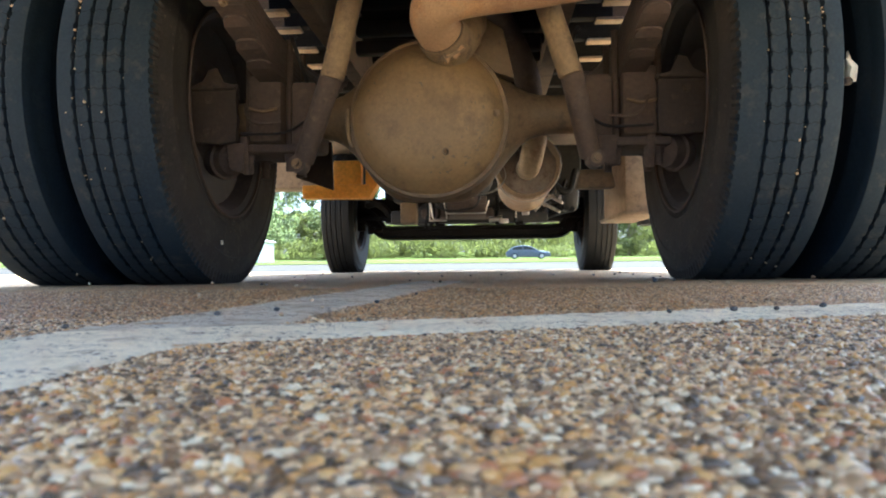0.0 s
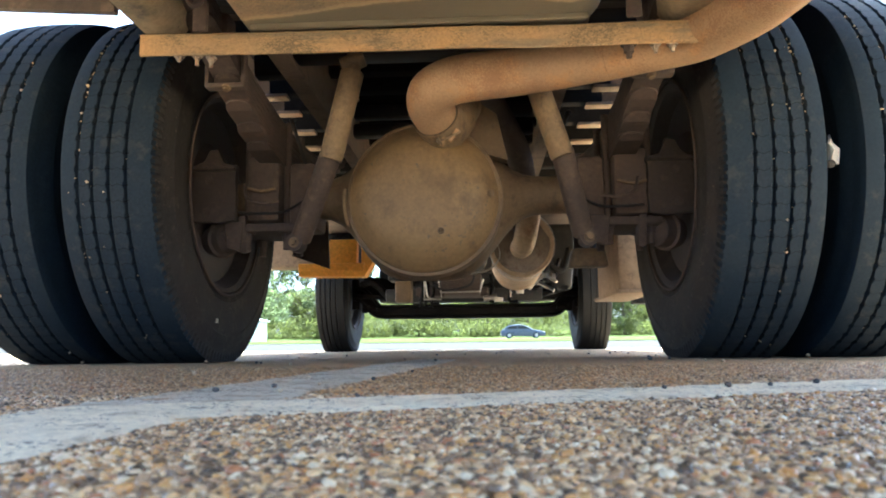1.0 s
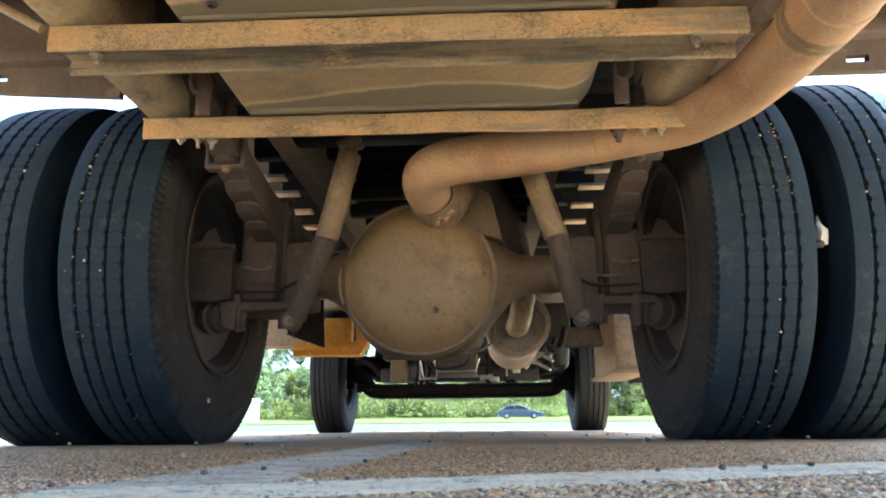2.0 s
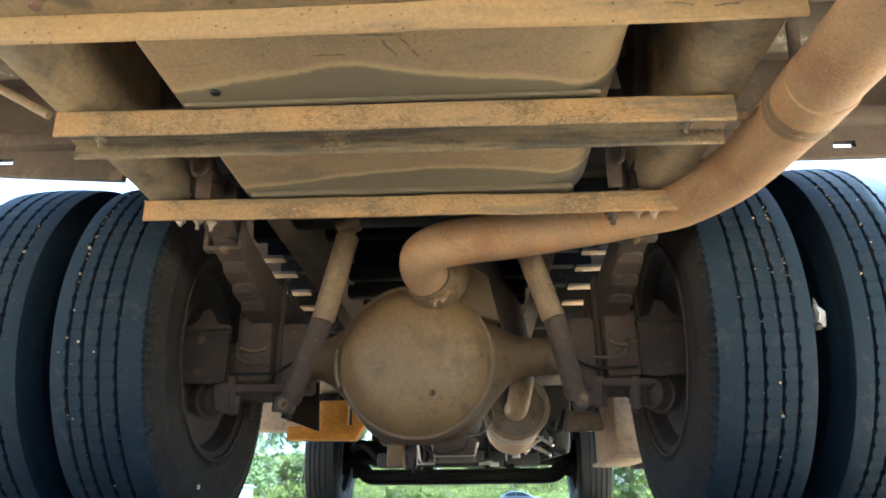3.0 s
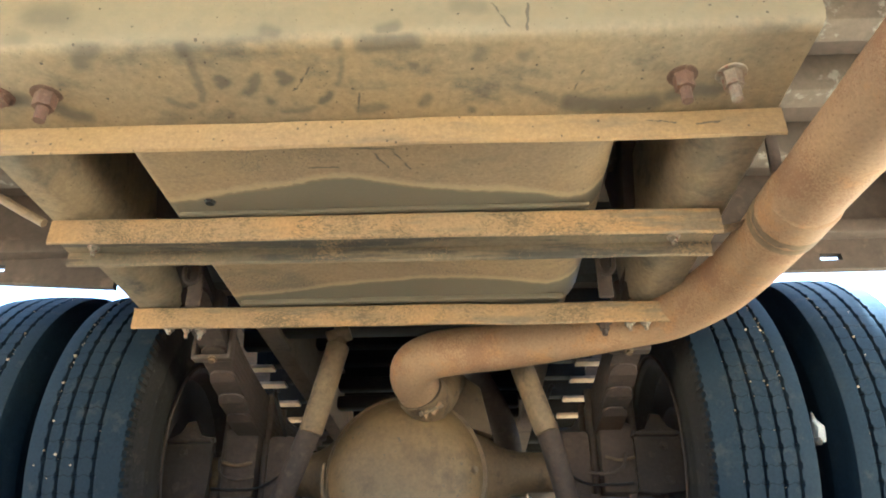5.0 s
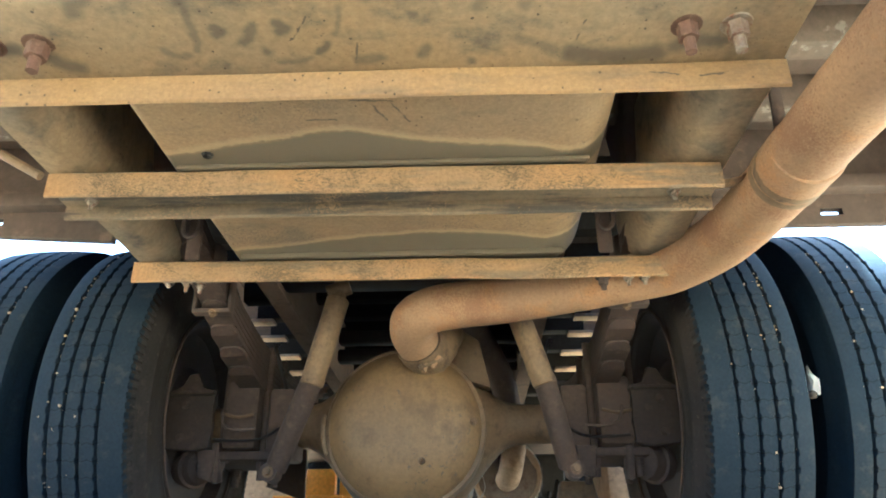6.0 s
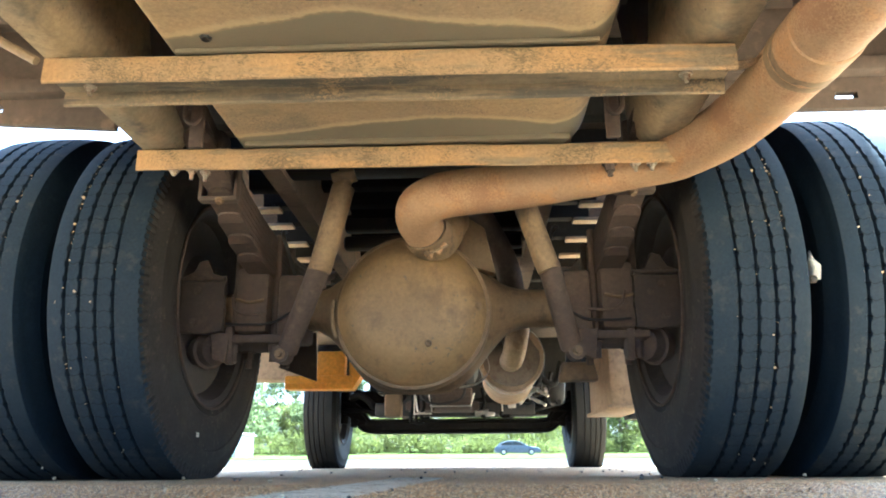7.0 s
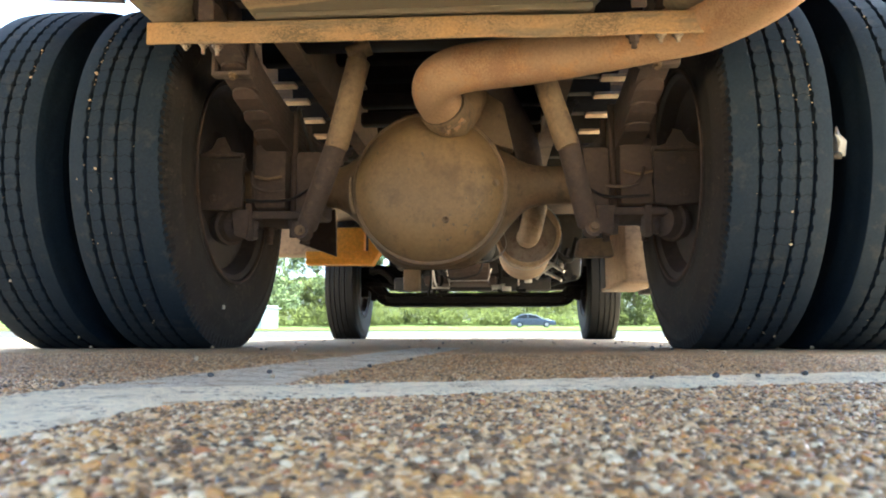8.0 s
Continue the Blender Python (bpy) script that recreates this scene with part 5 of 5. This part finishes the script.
    part("air_hose", sweep(smooth_path([(bx - s * 0.05, 1.96, 0.50), (bx - s * 0.07, 1.93, 0.455), (bx - s * 0.11, 1.925, 0.440), (bx - s * 0.16, 1.93, 0.445)]), 0.0045, 8), M_MOUNT, bus)
    part("brake_line", sweep(smooth_path([(bx - s * 0.04, 1.95, 0.42), (bx - s * 0.10, 1.94, 0.415), (bx - s * 0.17, 1.98, 0.43), (bx - s * 0.25, 2.02, 0.50)]), 0.004, 8), M_DARK, bus)
    part("hose", sweep(smooth_path([(s * 0.36, 2.02, 0.56), (s * 0.37, 1.95, 0.62), (s * 0.39, 1.95, 0.68), (s * 0.41, 2.05, 0.72)]), 0.006, 8), M_DARK, bus)
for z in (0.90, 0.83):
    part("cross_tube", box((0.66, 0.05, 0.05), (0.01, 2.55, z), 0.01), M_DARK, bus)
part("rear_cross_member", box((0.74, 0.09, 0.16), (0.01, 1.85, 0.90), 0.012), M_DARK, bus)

# guards and boxes ahead of the axle
guard = part("shaft_guard", prism([(-0.60, 0.325), (-0.33, 0.322), (-0.28, 0.40), (-0.30, 0.41), (-0.345, 0.345), (-0.40, 0.349), (-0.60, 0.352)], 2.86, 2.94, "y", 0.003), M_ORANGE, bus,
             "orange painted steel guard bracket", smooth=0)
part("guard_upright", box((0.115, 0.05, 0.13), (-0.425, 2.92, 0.415), 0.006), M_ORANGE, guard)
part("guard_lip", box((0.27, 0.09, 0.030), (-0.465, 2.90, 0.362), 0.004), M_ORANGE, guard)
part("guard_wing", prism([(-0.35, 0.345), (-0.28, 0.40), (-0.22, 0.48), (-0.35, 0.50)], 2.90, 2.915, "y", 0.002), M_ORANGE, guard)
part("gusset", prism([(-0.425, 0.505), (-0.417, 0.327), (-0.56, 0.378), (-0.50, 0.50)], 2.60, 2.615, "y", 0.002), M_MOUNT, bus, "dark triangular gusset plate", smooth=0)
part("step_box", box((0.46, 0.16, 0.24), (-0.83, 3.36, 0.532), 0.010), M_TAN, bus, "tan box under the body")
batt = part("battery_box", box((0.135, 0.55, 0.30), (0.772, 3.25, 0.405), 0.012), M_TAN, bus, "tan steel box hung under the body")
part("box_lip", box((0.165, 0.60, 0.016), (0.772, 3.25, 0.253), 0.004), M_TAN, batt)
part("box_foot", box((0.07, 0.12, 0.025), (0.885, 3.42, 0.240), 0.004), M_DARK, batt)
part("hanger_bracket", box((0.10, 0.06, 0.06), (0.485, 2.30, 0.315), 0.008, taper=(1.25, 1.0)), M_CAST, bus)

# driveline and front end
part("drive_shaft", sweep([(-0.01, 2.2, 0.50), (-0.01, 3.7, 0.62)], 0.05, 20), M_DARK, bus, "dark drive shaft")
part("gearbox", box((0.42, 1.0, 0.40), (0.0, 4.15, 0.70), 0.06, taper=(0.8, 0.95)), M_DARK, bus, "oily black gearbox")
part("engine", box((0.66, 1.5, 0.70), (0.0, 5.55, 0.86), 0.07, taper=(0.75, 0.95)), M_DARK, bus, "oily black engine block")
pan = part("oil_pan", box((0.26, 0.50, 0.12), (0.009, 4.75, 0.425), 0.012, taper=(0.9, 0.9)), M_MOUNT, bus, "dark brown ribbed oil pan")
for z in (0.40, 0.43, 0.46):
    part("rib", box((0.25, 0.01, 0.006), (0.0, 4.495, z), 0.002), M_MOUNT, pan)
# bright steel line added for the glint along the pan's lower rim
part("pan_rim", sweep([(-0.135, 4.49, 0.478), (-0.118, 4.49, 0.372), (0.128, 4.49, 0.374), (0.15, 4.49, 0.45)], 0.0045, 8), M_STEEL, pan, "bright strip for the glint along the pan's rim")
part("lower_pan", box((0.50, 0.3, 0.06), (-0.07, 5.15, 0.415), 0.012), M_SPRING, bus)
part("side_bracket", box((0.10, 0.14, 0.15), (-0.358, 4.6, 0.39), 0.01), M_CAST, bus)
part("side_bracket", box((0.13, 0.16, 0.07), (-0.383, 4.58, 0.485), 0.01), M_DARK, bus)
for x, z0, z1 in ((-0.275, 0.31, 0.52), (-0.24, 0.30, 0.50), (0.20, 0.34, 0.52), (-0.20, 0.33, 0.48), (0.33, 0.34, 0.50)):
    part("link_arm", sweep(smooth_path([(x, 4.9, z1), (x + 0.012, 4.9, (z0 + z1) / 2), (x - 0.004, 4.9, z0), (x + 0.05, 4.9, z0 - 0.004)]), 0.011, 8), M_AXLE, bus)
# bright steel strips added for glints among the dark engine parts
for x, y, z, size in ((-0.250, 4.86, 0.420, (0.008, 0.010, 0.150)), (-0.190, 4.86, 0.352, (0.110, 0.012, 0.010)), (-0.135, 4.86, 0.395, (0.008, 0.010, 0.060)), (0.395, 4.86, 0.400, (0.050, 0.030, 0.030)),
                      (0.250, 4.86, 0.345, (0.060, 0.014, 0.030)), (0.330, 4.86, 0.410, (0.010, 0.012, 0.090))):
    part("glint_strip", box(size, (x, y, z), 0.002), M_STEEL, bus, "small bright strip for a glint on an edge")
part("steel_fitting", sweep([(0.15, 4.9, 0.355), (0.24, 4.9, 0.365)], 0.018, 12), M_STEEL, bus, "bright steel fitting")
part("bright_rod", sweep(smooth_path([(-0.235, 4.55, 0.52), (-0.215, 4.55, 0.42), (-0.20, 4.55, 0.345), (-0.16, 4.55, 0.335)]), 0.006, 8), M_STEEL, bus, "thin bright rod")
part("wire", sweep(smooth_path([(0.10, 2.6, 0.30), (0.17, 2.6, 0.315), (0.21, 2.6, 0.36), (0.20, 2.6, 0.42)]), 0.004, 6), M_STEEL, bus, "thin pale wire")
part("cable", sweep(smooth_path([(-0.17, 4.2, 0.60), (-0.17, 4.2, 0.44), (-0.10, 4.2, 0.37), (0.02, 4.2, 0.375), (0.09, 4.2, 0.42), (0.11, 4.2, 0.60)]), 0.007, 8), M_DARK, bus, "hanging cable loop")
# near black carries the dark of this recess
part("engine_mount", box((0.46, 0.5, 0.34), (0.58, 5.45, 0.74), 0.03), M_RECESS, bus)
part("engine_mount", box((0.17, 0.34, 0.15), (0.53, 5.0, 0.545), 0.02, taper=(0.7, 0.9)), M_RECESS, bus)
for s in (-1, 1):
    # folded hanger of the front spring, with its eye bolt
    hx = s * 0.59 - 0.09
    hang = part("spring_hanger", prism([(hx - 0.24, 0.665), (hx - 0.07, 0.65), (hx + 0.11, 0.58), (hx + 0.12, 0.50), (hx + 0.02, 0.44), (hx - 0.11, 0.46), (hx - 0.24, 0.48)], 6.42, 6.54, "y", 0.008), M_RECESS, bus,
                "black front spring hanger")
    part("eye_bolt", hex_bolt(bmesh.new(), (hx, 6.415, 0.50), 0.016, 0.018, (0, -1, 0)), M_AXLE, hang)
    # forged steering arm, curled round to the knuckle
    part("knuckle_arm", sweep(smooth_path([(s * 0.86, 5.95, 0.55), (s * 0.78, 5.93, 0.565), (s * 0.70, 5.92, 0.515), (s * 0.66, 5.92, 0.47), (s * 0.58, 5.93, 0.46)]), 0.028, 10), M_AXLE, bus, "curled black steering arm")
part("steering_box", box((0.13, 0.2, 0.16), (0.71, 5.1, 0.50), 0.03, taper=(0.8, 0.8)), M_DARK, bus, "oily black steering box")
part("drag_link", sweep([(0.72, 5.0, 0.43), (0.60, 6.0, 0.44)], 0.018, 10), M_AXLE, bus)
for x, y, z, r in ((0.50, 4.6, 0.56, 0.016), (0.56, 4.7, 0.52, 0.012), (0.62, 4.65, 0.58, 0.020), (0.47, 4.75, 0.47, 0.010)):
    part("engine_hose", sweep(smooth_path([(x - 0.10, y, z + 0.10), (x - 0.04, y - 0.02, z - 0.03), (x + 0.04, y, z - 0.06), (x + 0.09, y + 0.05, z + 0.08)]), r, 10), M_AXLE, bus, "black rubber hose")
for x, z in ((0.50, 0.44), (0.60, 0.47), (0.55, 0.57)):
    part("hose_clip", lathe([(-0.008, 0.012), (-0.008, 0.022), (0.008, 0.022), (0.008, 0.012)], 14, "x", closed=True, at=(x, 4.62, z)), M_STEEL, bus, "bright hose clip")
part("engine_mount", box((0.34, 0.6, 0.30), (-0.45, 4.9, 0.83), 0.03, taper=(0.8, 1)), M_DARK, bus)
part("engine_cradle", box((1.18, 0.16, 0.10), (0.0, 5.50, 0.418), 0.015), M_DARK, bus, "black steel engine cradle")
part("engine_cradle", box((0.86, 0.5, 0.26), (0.03, 5.85, 0.56), 0.03), M_DARK, bus, "black steel engine cradle")


def front_beam():
    bm = bmesh.new()
    half = [(0.98, 0.50), (0.91, 0.49), (0.845, 0.43), (0.775, 0.352), (0.70, 0.337), (0.55, 0.335), (0.2, 0.335)]
    line = smooth_path([(-x, FRONT_Y, z) for x, z in half] + [(x, FRONT_Y, z) for x, z in reversed(half)], 6)
    return sweep(line, 0.060, bm=bm, section=[(-0.9, -1.0), (0.9, -1.0), (0.9, -0.7), (0.35, -0.45), (0.35, 0.45), (0.9, 0.7), (0.9, 1), (-0.9, 1), (-0.9, 0.7), (-0.35, 0.45), (-0.35, -0.45), (-0.9, -0.7)])


fa = part("front_axle", front_beam(), M_AXLE, bus, "black forged front axle beam", smooth=40)
for s in (-1, 1):
    part("stop_bolt", hex_bolt(bmesh.new(), (s * 0.84, FRONT_Y - 0.03, 0.362), 0.024, 0.07, (-s, 0, 0)), M_AXLE, fa)
    part("stop_bracket", box((0.05, 0.05, 0.075), (s * 0.875, FRONT_Y - 0.03, 0.365), 0.008), M_AXLE, fa)
    part("kingpin", sweep([(s * 0.96, FRONT_Y, 0.36), (s * 0.96, FRONT_Y, 0.62)], 0.035, 14), M_AXLE, fa)
    part("front_spring", sweep(smooth_path([(s * 0.42, FRONT_Y - 0.75, 0.56), (s * 0.42, FRONT_Y - 0.35, 0.46), (s * 0.42, FRONT_Y, 0.42), (s * 0.42, FRONT_Y + 0.5, 0.50)]), 0.04,
         section=[(-1, -0.6), (1, -0.6), (1, 0.6), (-1, 0.6)]), M_AXLE, bus)
    part("steer_arm", sweep(smooth_path([(s * 0.93, FRONT_Y - 0.05, 0.47), (s * 0.78, FRONT_Y - 0.22, 0.455), (s * 0.62, FRONT_Y - 0.25, 0.43)]), 0.022, 10), M_AXLE, bus)
part("radiator_support", box((1.66, 0.08, 0.62), (0.0, 6.80, 0.757), 0.02), M_DARK, bus, "black radiator support")
part("hood", box((1.7, 0.9, 0.75), (0, 7.15, 1.45), 0.12), M_YELLOW, bus, "yellow painted hood")

# ---- loose stones lying on the pavement ----
def loose_stone(x, y, r, dark, seed):
    rng = random.Random(seed)
    r *= 0.72 if dark else 0.65
    bm = bmesh.new()
    bmesh.ops.create_icosphere(bm, subdivisions=2, radius=r)
    for v in bm.verts:
        v.co *= 1 + 0.22 * noise.noise(v.co * (1.1 / r) + Vector((seed, 0, 0)))
        v.co.z *= 0.72
    z = 0.003 if y < 3 else 0.0
    ob = part("stone", bm, M_STONE_DARK if dark else M_STONE_LIGHT, None, "small dark stone chip lying on the pavement" if dark else "small pale pebble lying on the pavement",
              pose(x, y, z + r * 0.6, 0, 0, rng.uniform(0, 360)))
    return tagged(ob, category="stone", group="loose stones")


STONES = [(-0.07, 0.86, 0.0042, 0), (-0.055, 0.66, 0.0040, 1), (-0.09, 0.60, 0.0042, 1), (-0.02, 0.70, 0.0032, 0), (-0.03, 0.59, 0.0040, 0), (-0.15, 0.47, 0.0035, 1),
          (0.36, 0.62, 0.0045, 1), (0.40, 0.63, 0.0035, 1), (0.455, 0.665, 0.0045, 1), (0.30, 0.60, 0.003, 1), (0.05, 0.52, 0.003, 1), (0.02, 0.80, 0.004, 1), (0.04, 1.05, 0.0035, 1),
          (-0.29, 1.05, 0.006, 0), (-0.27, 1.0, 0.005, 0), (-0.60, 1.9, 0.008, 0), (0.13, 1.2, 0.006, 0), (-0.4, 1.7, 0.006, 1),
          (0.5, 1.6, 0.006, 0), (0.62, 1.45, 0.007, 0), (0.0, 1.9, 0.006, 0), (-0.96, 1.93, 0.008, 0), (1.0, 1.95, 0.009, 0),
          (0.4, 2.9, 0.005, 1)]
scattered = random.Random(77)
for k in range(46):
    y = scattered.uniform(1.5, 4.6)
    STONES.append((scattered.uniform(-0.30, 0.36) * y + 0.1, y, scattered.uniform(0.004, 0.0085), 0 if k % 4 == 0 else 1))
for k, (x, y, r, d) in enumerate(STONES):
    loose_stone(x, y, r, d, 50 + k)


# ---- beyond the bus ----
def shed():
    root = group_root("shed", pose(-16.85, 46.5, rise(46.5)), "small white painted shed beside the lot", "shed")
    z = rise(46.5)
    part("wall", box((5.0, 3.4, 1.55), (-16.85, 46.5, z + 0.70), 0.02), M_WHITE, root)
    part("roof", prism([(-19.55, z + 1.42), (-14.2, z + 1.33), (-14.2, z + 1.40), (-19.55, z + 1.52)], 44.6, 48.4, "y", 0.01), M_ROOF, root, "pale low-pitched roof")
    return root


shed()


def car():
    y, z = 80.0, rise(80.0)
    root = group_root("car", pose(4.4, y, z), "grey-blue sedan on the road beyond the lot", "car")
    x0 = 1.95
    side = [(0.0, 0.45), (0.05, 0.80), (0.35, 0.98), (0.75, 1.02), (3.3, 0.96), (4.35, 0.80), (4.80, 0.60), (4.85, 0.35), (4.7, 0.24), (0.15, 0.26)]
    part("body", prism([(x0 + a, z + b) for a, b in side], y - 0.88, y + 0.88, "y", 0.06), M_CAR, root)
    cab = [(0.20, 0.98), (0.75, 1.30), (1.35, 1.47), (2.1, 1.50), (2.7, 1.38), (3.55, 0.96)]
    part("cabin", prism([(x0 + a, z + b) for a, b in cab], y - 0.70, y + 0.70, "y", 0.07), M_CAR, root)
    for w in ([(0.65, 1.03), (0.95, 1.28), (1.80, 1.42), (1.80, 1.03)], [(1.88, 1.03), (1.88, 1.42), (2.55, 1.36), (3.15, 1.03)]):
        part("window", prism([(x0 + a, z + b) for a, b in w], y - 0.712, y + 0.712, "y"), M_GLASS, root, "dark side window", smooth=0)
    for a in (0.95, 3.85):
        for yy in (y - 0.80, y + 0.80):
            w = part("wheel", lathe([(-0.11, 0.20), (-0.11, 0.30), (-0.08, 0.325), (0.08, 0.325), (0.11, 0.30), (0.11, 0.20)], 28, "y", closed=True, at=(x0 + a, yy, z + 0.325)), M_RUBBER, root, "black tyre")
            part("rim", lathe([(-0.10, 0.0005), (-0.115, 0.06), (-0.10, 0.12), (-0.105, 0.205), (0.105, 0.205), (0.1, 0.0005)], 20, "y", at=(x0 + a, yy, z + 0.325)), M_STEEL, w, "silver wheel rim")
    part("headlight", box((0.22, 0.3, 0.10), (x0 + 4.62, y - 0.70, z + 0.66), 0.03), M_STEEL, root, "clear headlight")
    part("tail_light", box((0.14, 0.3, 0.12), (x0 + 0.10, y - 0.72, z + 0.84), 0.03), M_NUTRED, root, "red tail light")
    return root


car()


def leaves(rng, blobs, count, size, flat=0.6):
    """Many small leaves gathered in clumps; each a bent quad."""
    def unit(a):
        return a / np.linalg.norm(a, axis=1, keepdims=True)
    clump = np.array(blobs)[rng.integers(len(blobs), size=count)]
    reach = clump[:, 3:] * rng.uniform(0.35, 1.0, (count, 1)) ** 0.5
    p = clump[:, :3] + unit(rng.normal(size=(count, 3))) * reach * np.array([1, 1, flat + 0.25])
    a = unit(rng.normal(size=(count, 3)))
    b = unit(np.cross(a, rng.normal(size=(count, 3))))
    s = size * rng.uniform(0.6, 1.4, (count, 1))
    v = np.stack([p - a * s, p + b * s * 0.5, p + a * s, p - b * s * 0.5], 1).reshape(-1, 3)
    return v, np.arange(4 * count).reshape(-1, 4)


def mesh_from(name, v, f):
    me = bpy.data.meshes.new(name)
    me.vertices.add(len(v))
    me.vertices.foreach_set("co", v.ravel())
    me.loops.add(f.size)
    me.loops.foreach_set("vertex_index", f.ravel().astype(np.int32))
    me.polygons.add(len(f))
    me.polygons.foreach_set("loop_start", np.arange(0, f.size, 4, dtype=np.int32))
    me.update(calc_edges=True)
    return me


def tree(seed, height, spread, label, leaf_mat, count=5200, size=0.17, open_crown=0.0):
    rng = np.random.default_rng(seed)
    root = group_root("tree", pose(0, 0, 0), label, "tree", "trees along the road")
    bm = sweep(smooth_path([(0, 0, -0.3), (0.1, 0.05, height * 0.25), (-0.1, 0.1, height * 0.55), (0.05, 0, height * 0.9)], 5), list(np.linspace(0.22, 0.04, 16)), 10)
    for k in range(9):
        w = rng.uniform(0, 6.28)
        z0 = height * rng.uniform(0.15, 0.7)
        l = spread * rng.uniform(0.5, 0.9)
        sweep(smooth_path([(0, 0, z0), (l * 0.5 * math.cos(w), l * 0.5 * math.sin(w), z0 + l * 0.3), (l * math.cos(w), l * math.sin(w), z0 + l * 0.7)], 3), list(np.linspace(0.09, 0.015, 7)), 6, bm=bm)
    part("trunk", bm, M_BARK, root)
    blobs = []
    for k in range(42):
        w, rr = rng.uniform(0, 6.28), spread * math.sqrt(rng.uniform(0.02, 1))
        z = height * rng.uniform(0.08 + open_crown, 1.0)
        shrink = 1 - 0.55 * (z / height) ** 2
        blobs.append((rr * shrink * math.cos(w), rr * shrink * math.sin(w), z, rng.uniform(0.5, 1.2) * spread * 0.25))
    v, f = leaves(rng, blobs, count, size)
    link("crown", mesh_from("crown", v, f), leaf_mat, root)
    return root


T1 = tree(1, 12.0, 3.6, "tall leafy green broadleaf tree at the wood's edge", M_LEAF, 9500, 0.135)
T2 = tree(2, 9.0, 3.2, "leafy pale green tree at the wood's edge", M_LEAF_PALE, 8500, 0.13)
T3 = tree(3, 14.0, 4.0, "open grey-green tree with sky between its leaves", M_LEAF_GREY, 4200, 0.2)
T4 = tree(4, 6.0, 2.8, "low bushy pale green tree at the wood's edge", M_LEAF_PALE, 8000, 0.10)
spots = random.Random(5)
base = [T1, T2, T3, T4]
first = {t: True for t in base}
rows = []
for k in range(34):
    x = -62 + 4.0 * k + spots.uniform(-1.2, 1.2)
    rows.append((x, spots.uniform(96, 104), spots.choice((T1, T2, T4, T4, T2))))
for k in range(26):
    rows.append((-66 + 5.4 * k + spots.uniform(-1.5, 1.5), spots.uniform(106, 116), spots.choice((T1, T1, T2))))
rows += [(-23.5, 74, T3), (-19.0, 92, T3), (-28.5, 88, T3)]
rows = [(x, y, t) for x, y, t in rows if not (-34.5 < x < -22.0 and y > 94)] + [(-29.5, 101, T3), (-25.5, 104, T3), (-32.0, 99, T4), (-27.0, 98, T4), (-23.5, 97, T4)]
for x, y, t in rows:
    m = pose(x, y, rise(y) - 0.1, 0, 0, spots.uniform(0, 360))
    if first[t]:
        first[t] = False
        t.matrix_basis = m
    else:
        copy_thing(t, m)

# undergrowth along the foot of the wood
ur = np.random.default_rng(9)
blobs = [(x, y, rise(y) + ur.uniform(0.2, 1.0) * (0.6 + 0.62 * (y - 90.5)), ur.uniform(0.6, 1.6)) for x, y in zip(ur.uniform(-60, 62, 520), ur.uniform(90.5, 97, 520))]
v, f = leaves(ur, blobs, 105000, 0.115)
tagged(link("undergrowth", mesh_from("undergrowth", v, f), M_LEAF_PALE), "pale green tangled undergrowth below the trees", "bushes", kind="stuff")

blobs = [(x, y, rise(y) + ur.uniform(0.5, 7.0), ur.uniform(0.8, 1.8)) for x, y in zip(ur.uniform(-60, 62, 420), ur.uniform(99, 110, 420))]
v, f = leaves(ur, blobs, 105000, 0.155)
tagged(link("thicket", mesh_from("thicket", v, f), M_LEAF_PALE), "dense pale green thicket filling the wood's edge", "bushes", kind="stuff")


# ---- nearest stones of the pavement, one by one ----
def single_pebbles():
    rng = random.Random(21)
    shapes = []
    for k in range(7):
        bm = bmesh.new()
        bmesh.ops.create_icosphere(bm, subdivisions=2, radius=0.0019)
        a, b, c = rng.uniform(0.9, 1.35), rng.uniform(0.7, 1.0), rng.uniform(0.45, 0.75)
        for v in bm.verts:
            v.co *= 1 + 0.25 * noise.noise(v.co * 460 + Vector((k * 3.1, 0, 0)))
            v.co = Vector((v.co.x * a, v.co.y * b, v.co.z * c))
        me = make_mesh("pebble", bm, 12)
        me.materials.append(M_PEBBLE_ONE)
        shapes.append(me)
    gap = 0.0035
    y = 0.122
    row = 0
    while y < 0.139:
        x = 0.15 - (0.70 * y + 0.03) + (row % 2) * gap / 2
        while x < 0.15 + 0.70 * y + 0.03:
            px, py = x + rng.uniform(-0.3, 0.3) * gap, y + rng.uniform(-0.3, 0.3) * gap
            if bare(px, py):
                s = rng.choice((0.7, 0.85, 1.0, 1.2, 1.6))
                w = pose(px, py, rng.uniform(-0.0003, 0.0010), rng.uniform(-15, 15), rng.uniform(-15, 15), rng.uniform(0, 360)) @ Matrix.Diagonal((s, s, s, 1))
                link("pebble", rng.choice(shapes), None, ground, at=w)
            x += gap
        y += gap
        row += 1


single_pebbles()
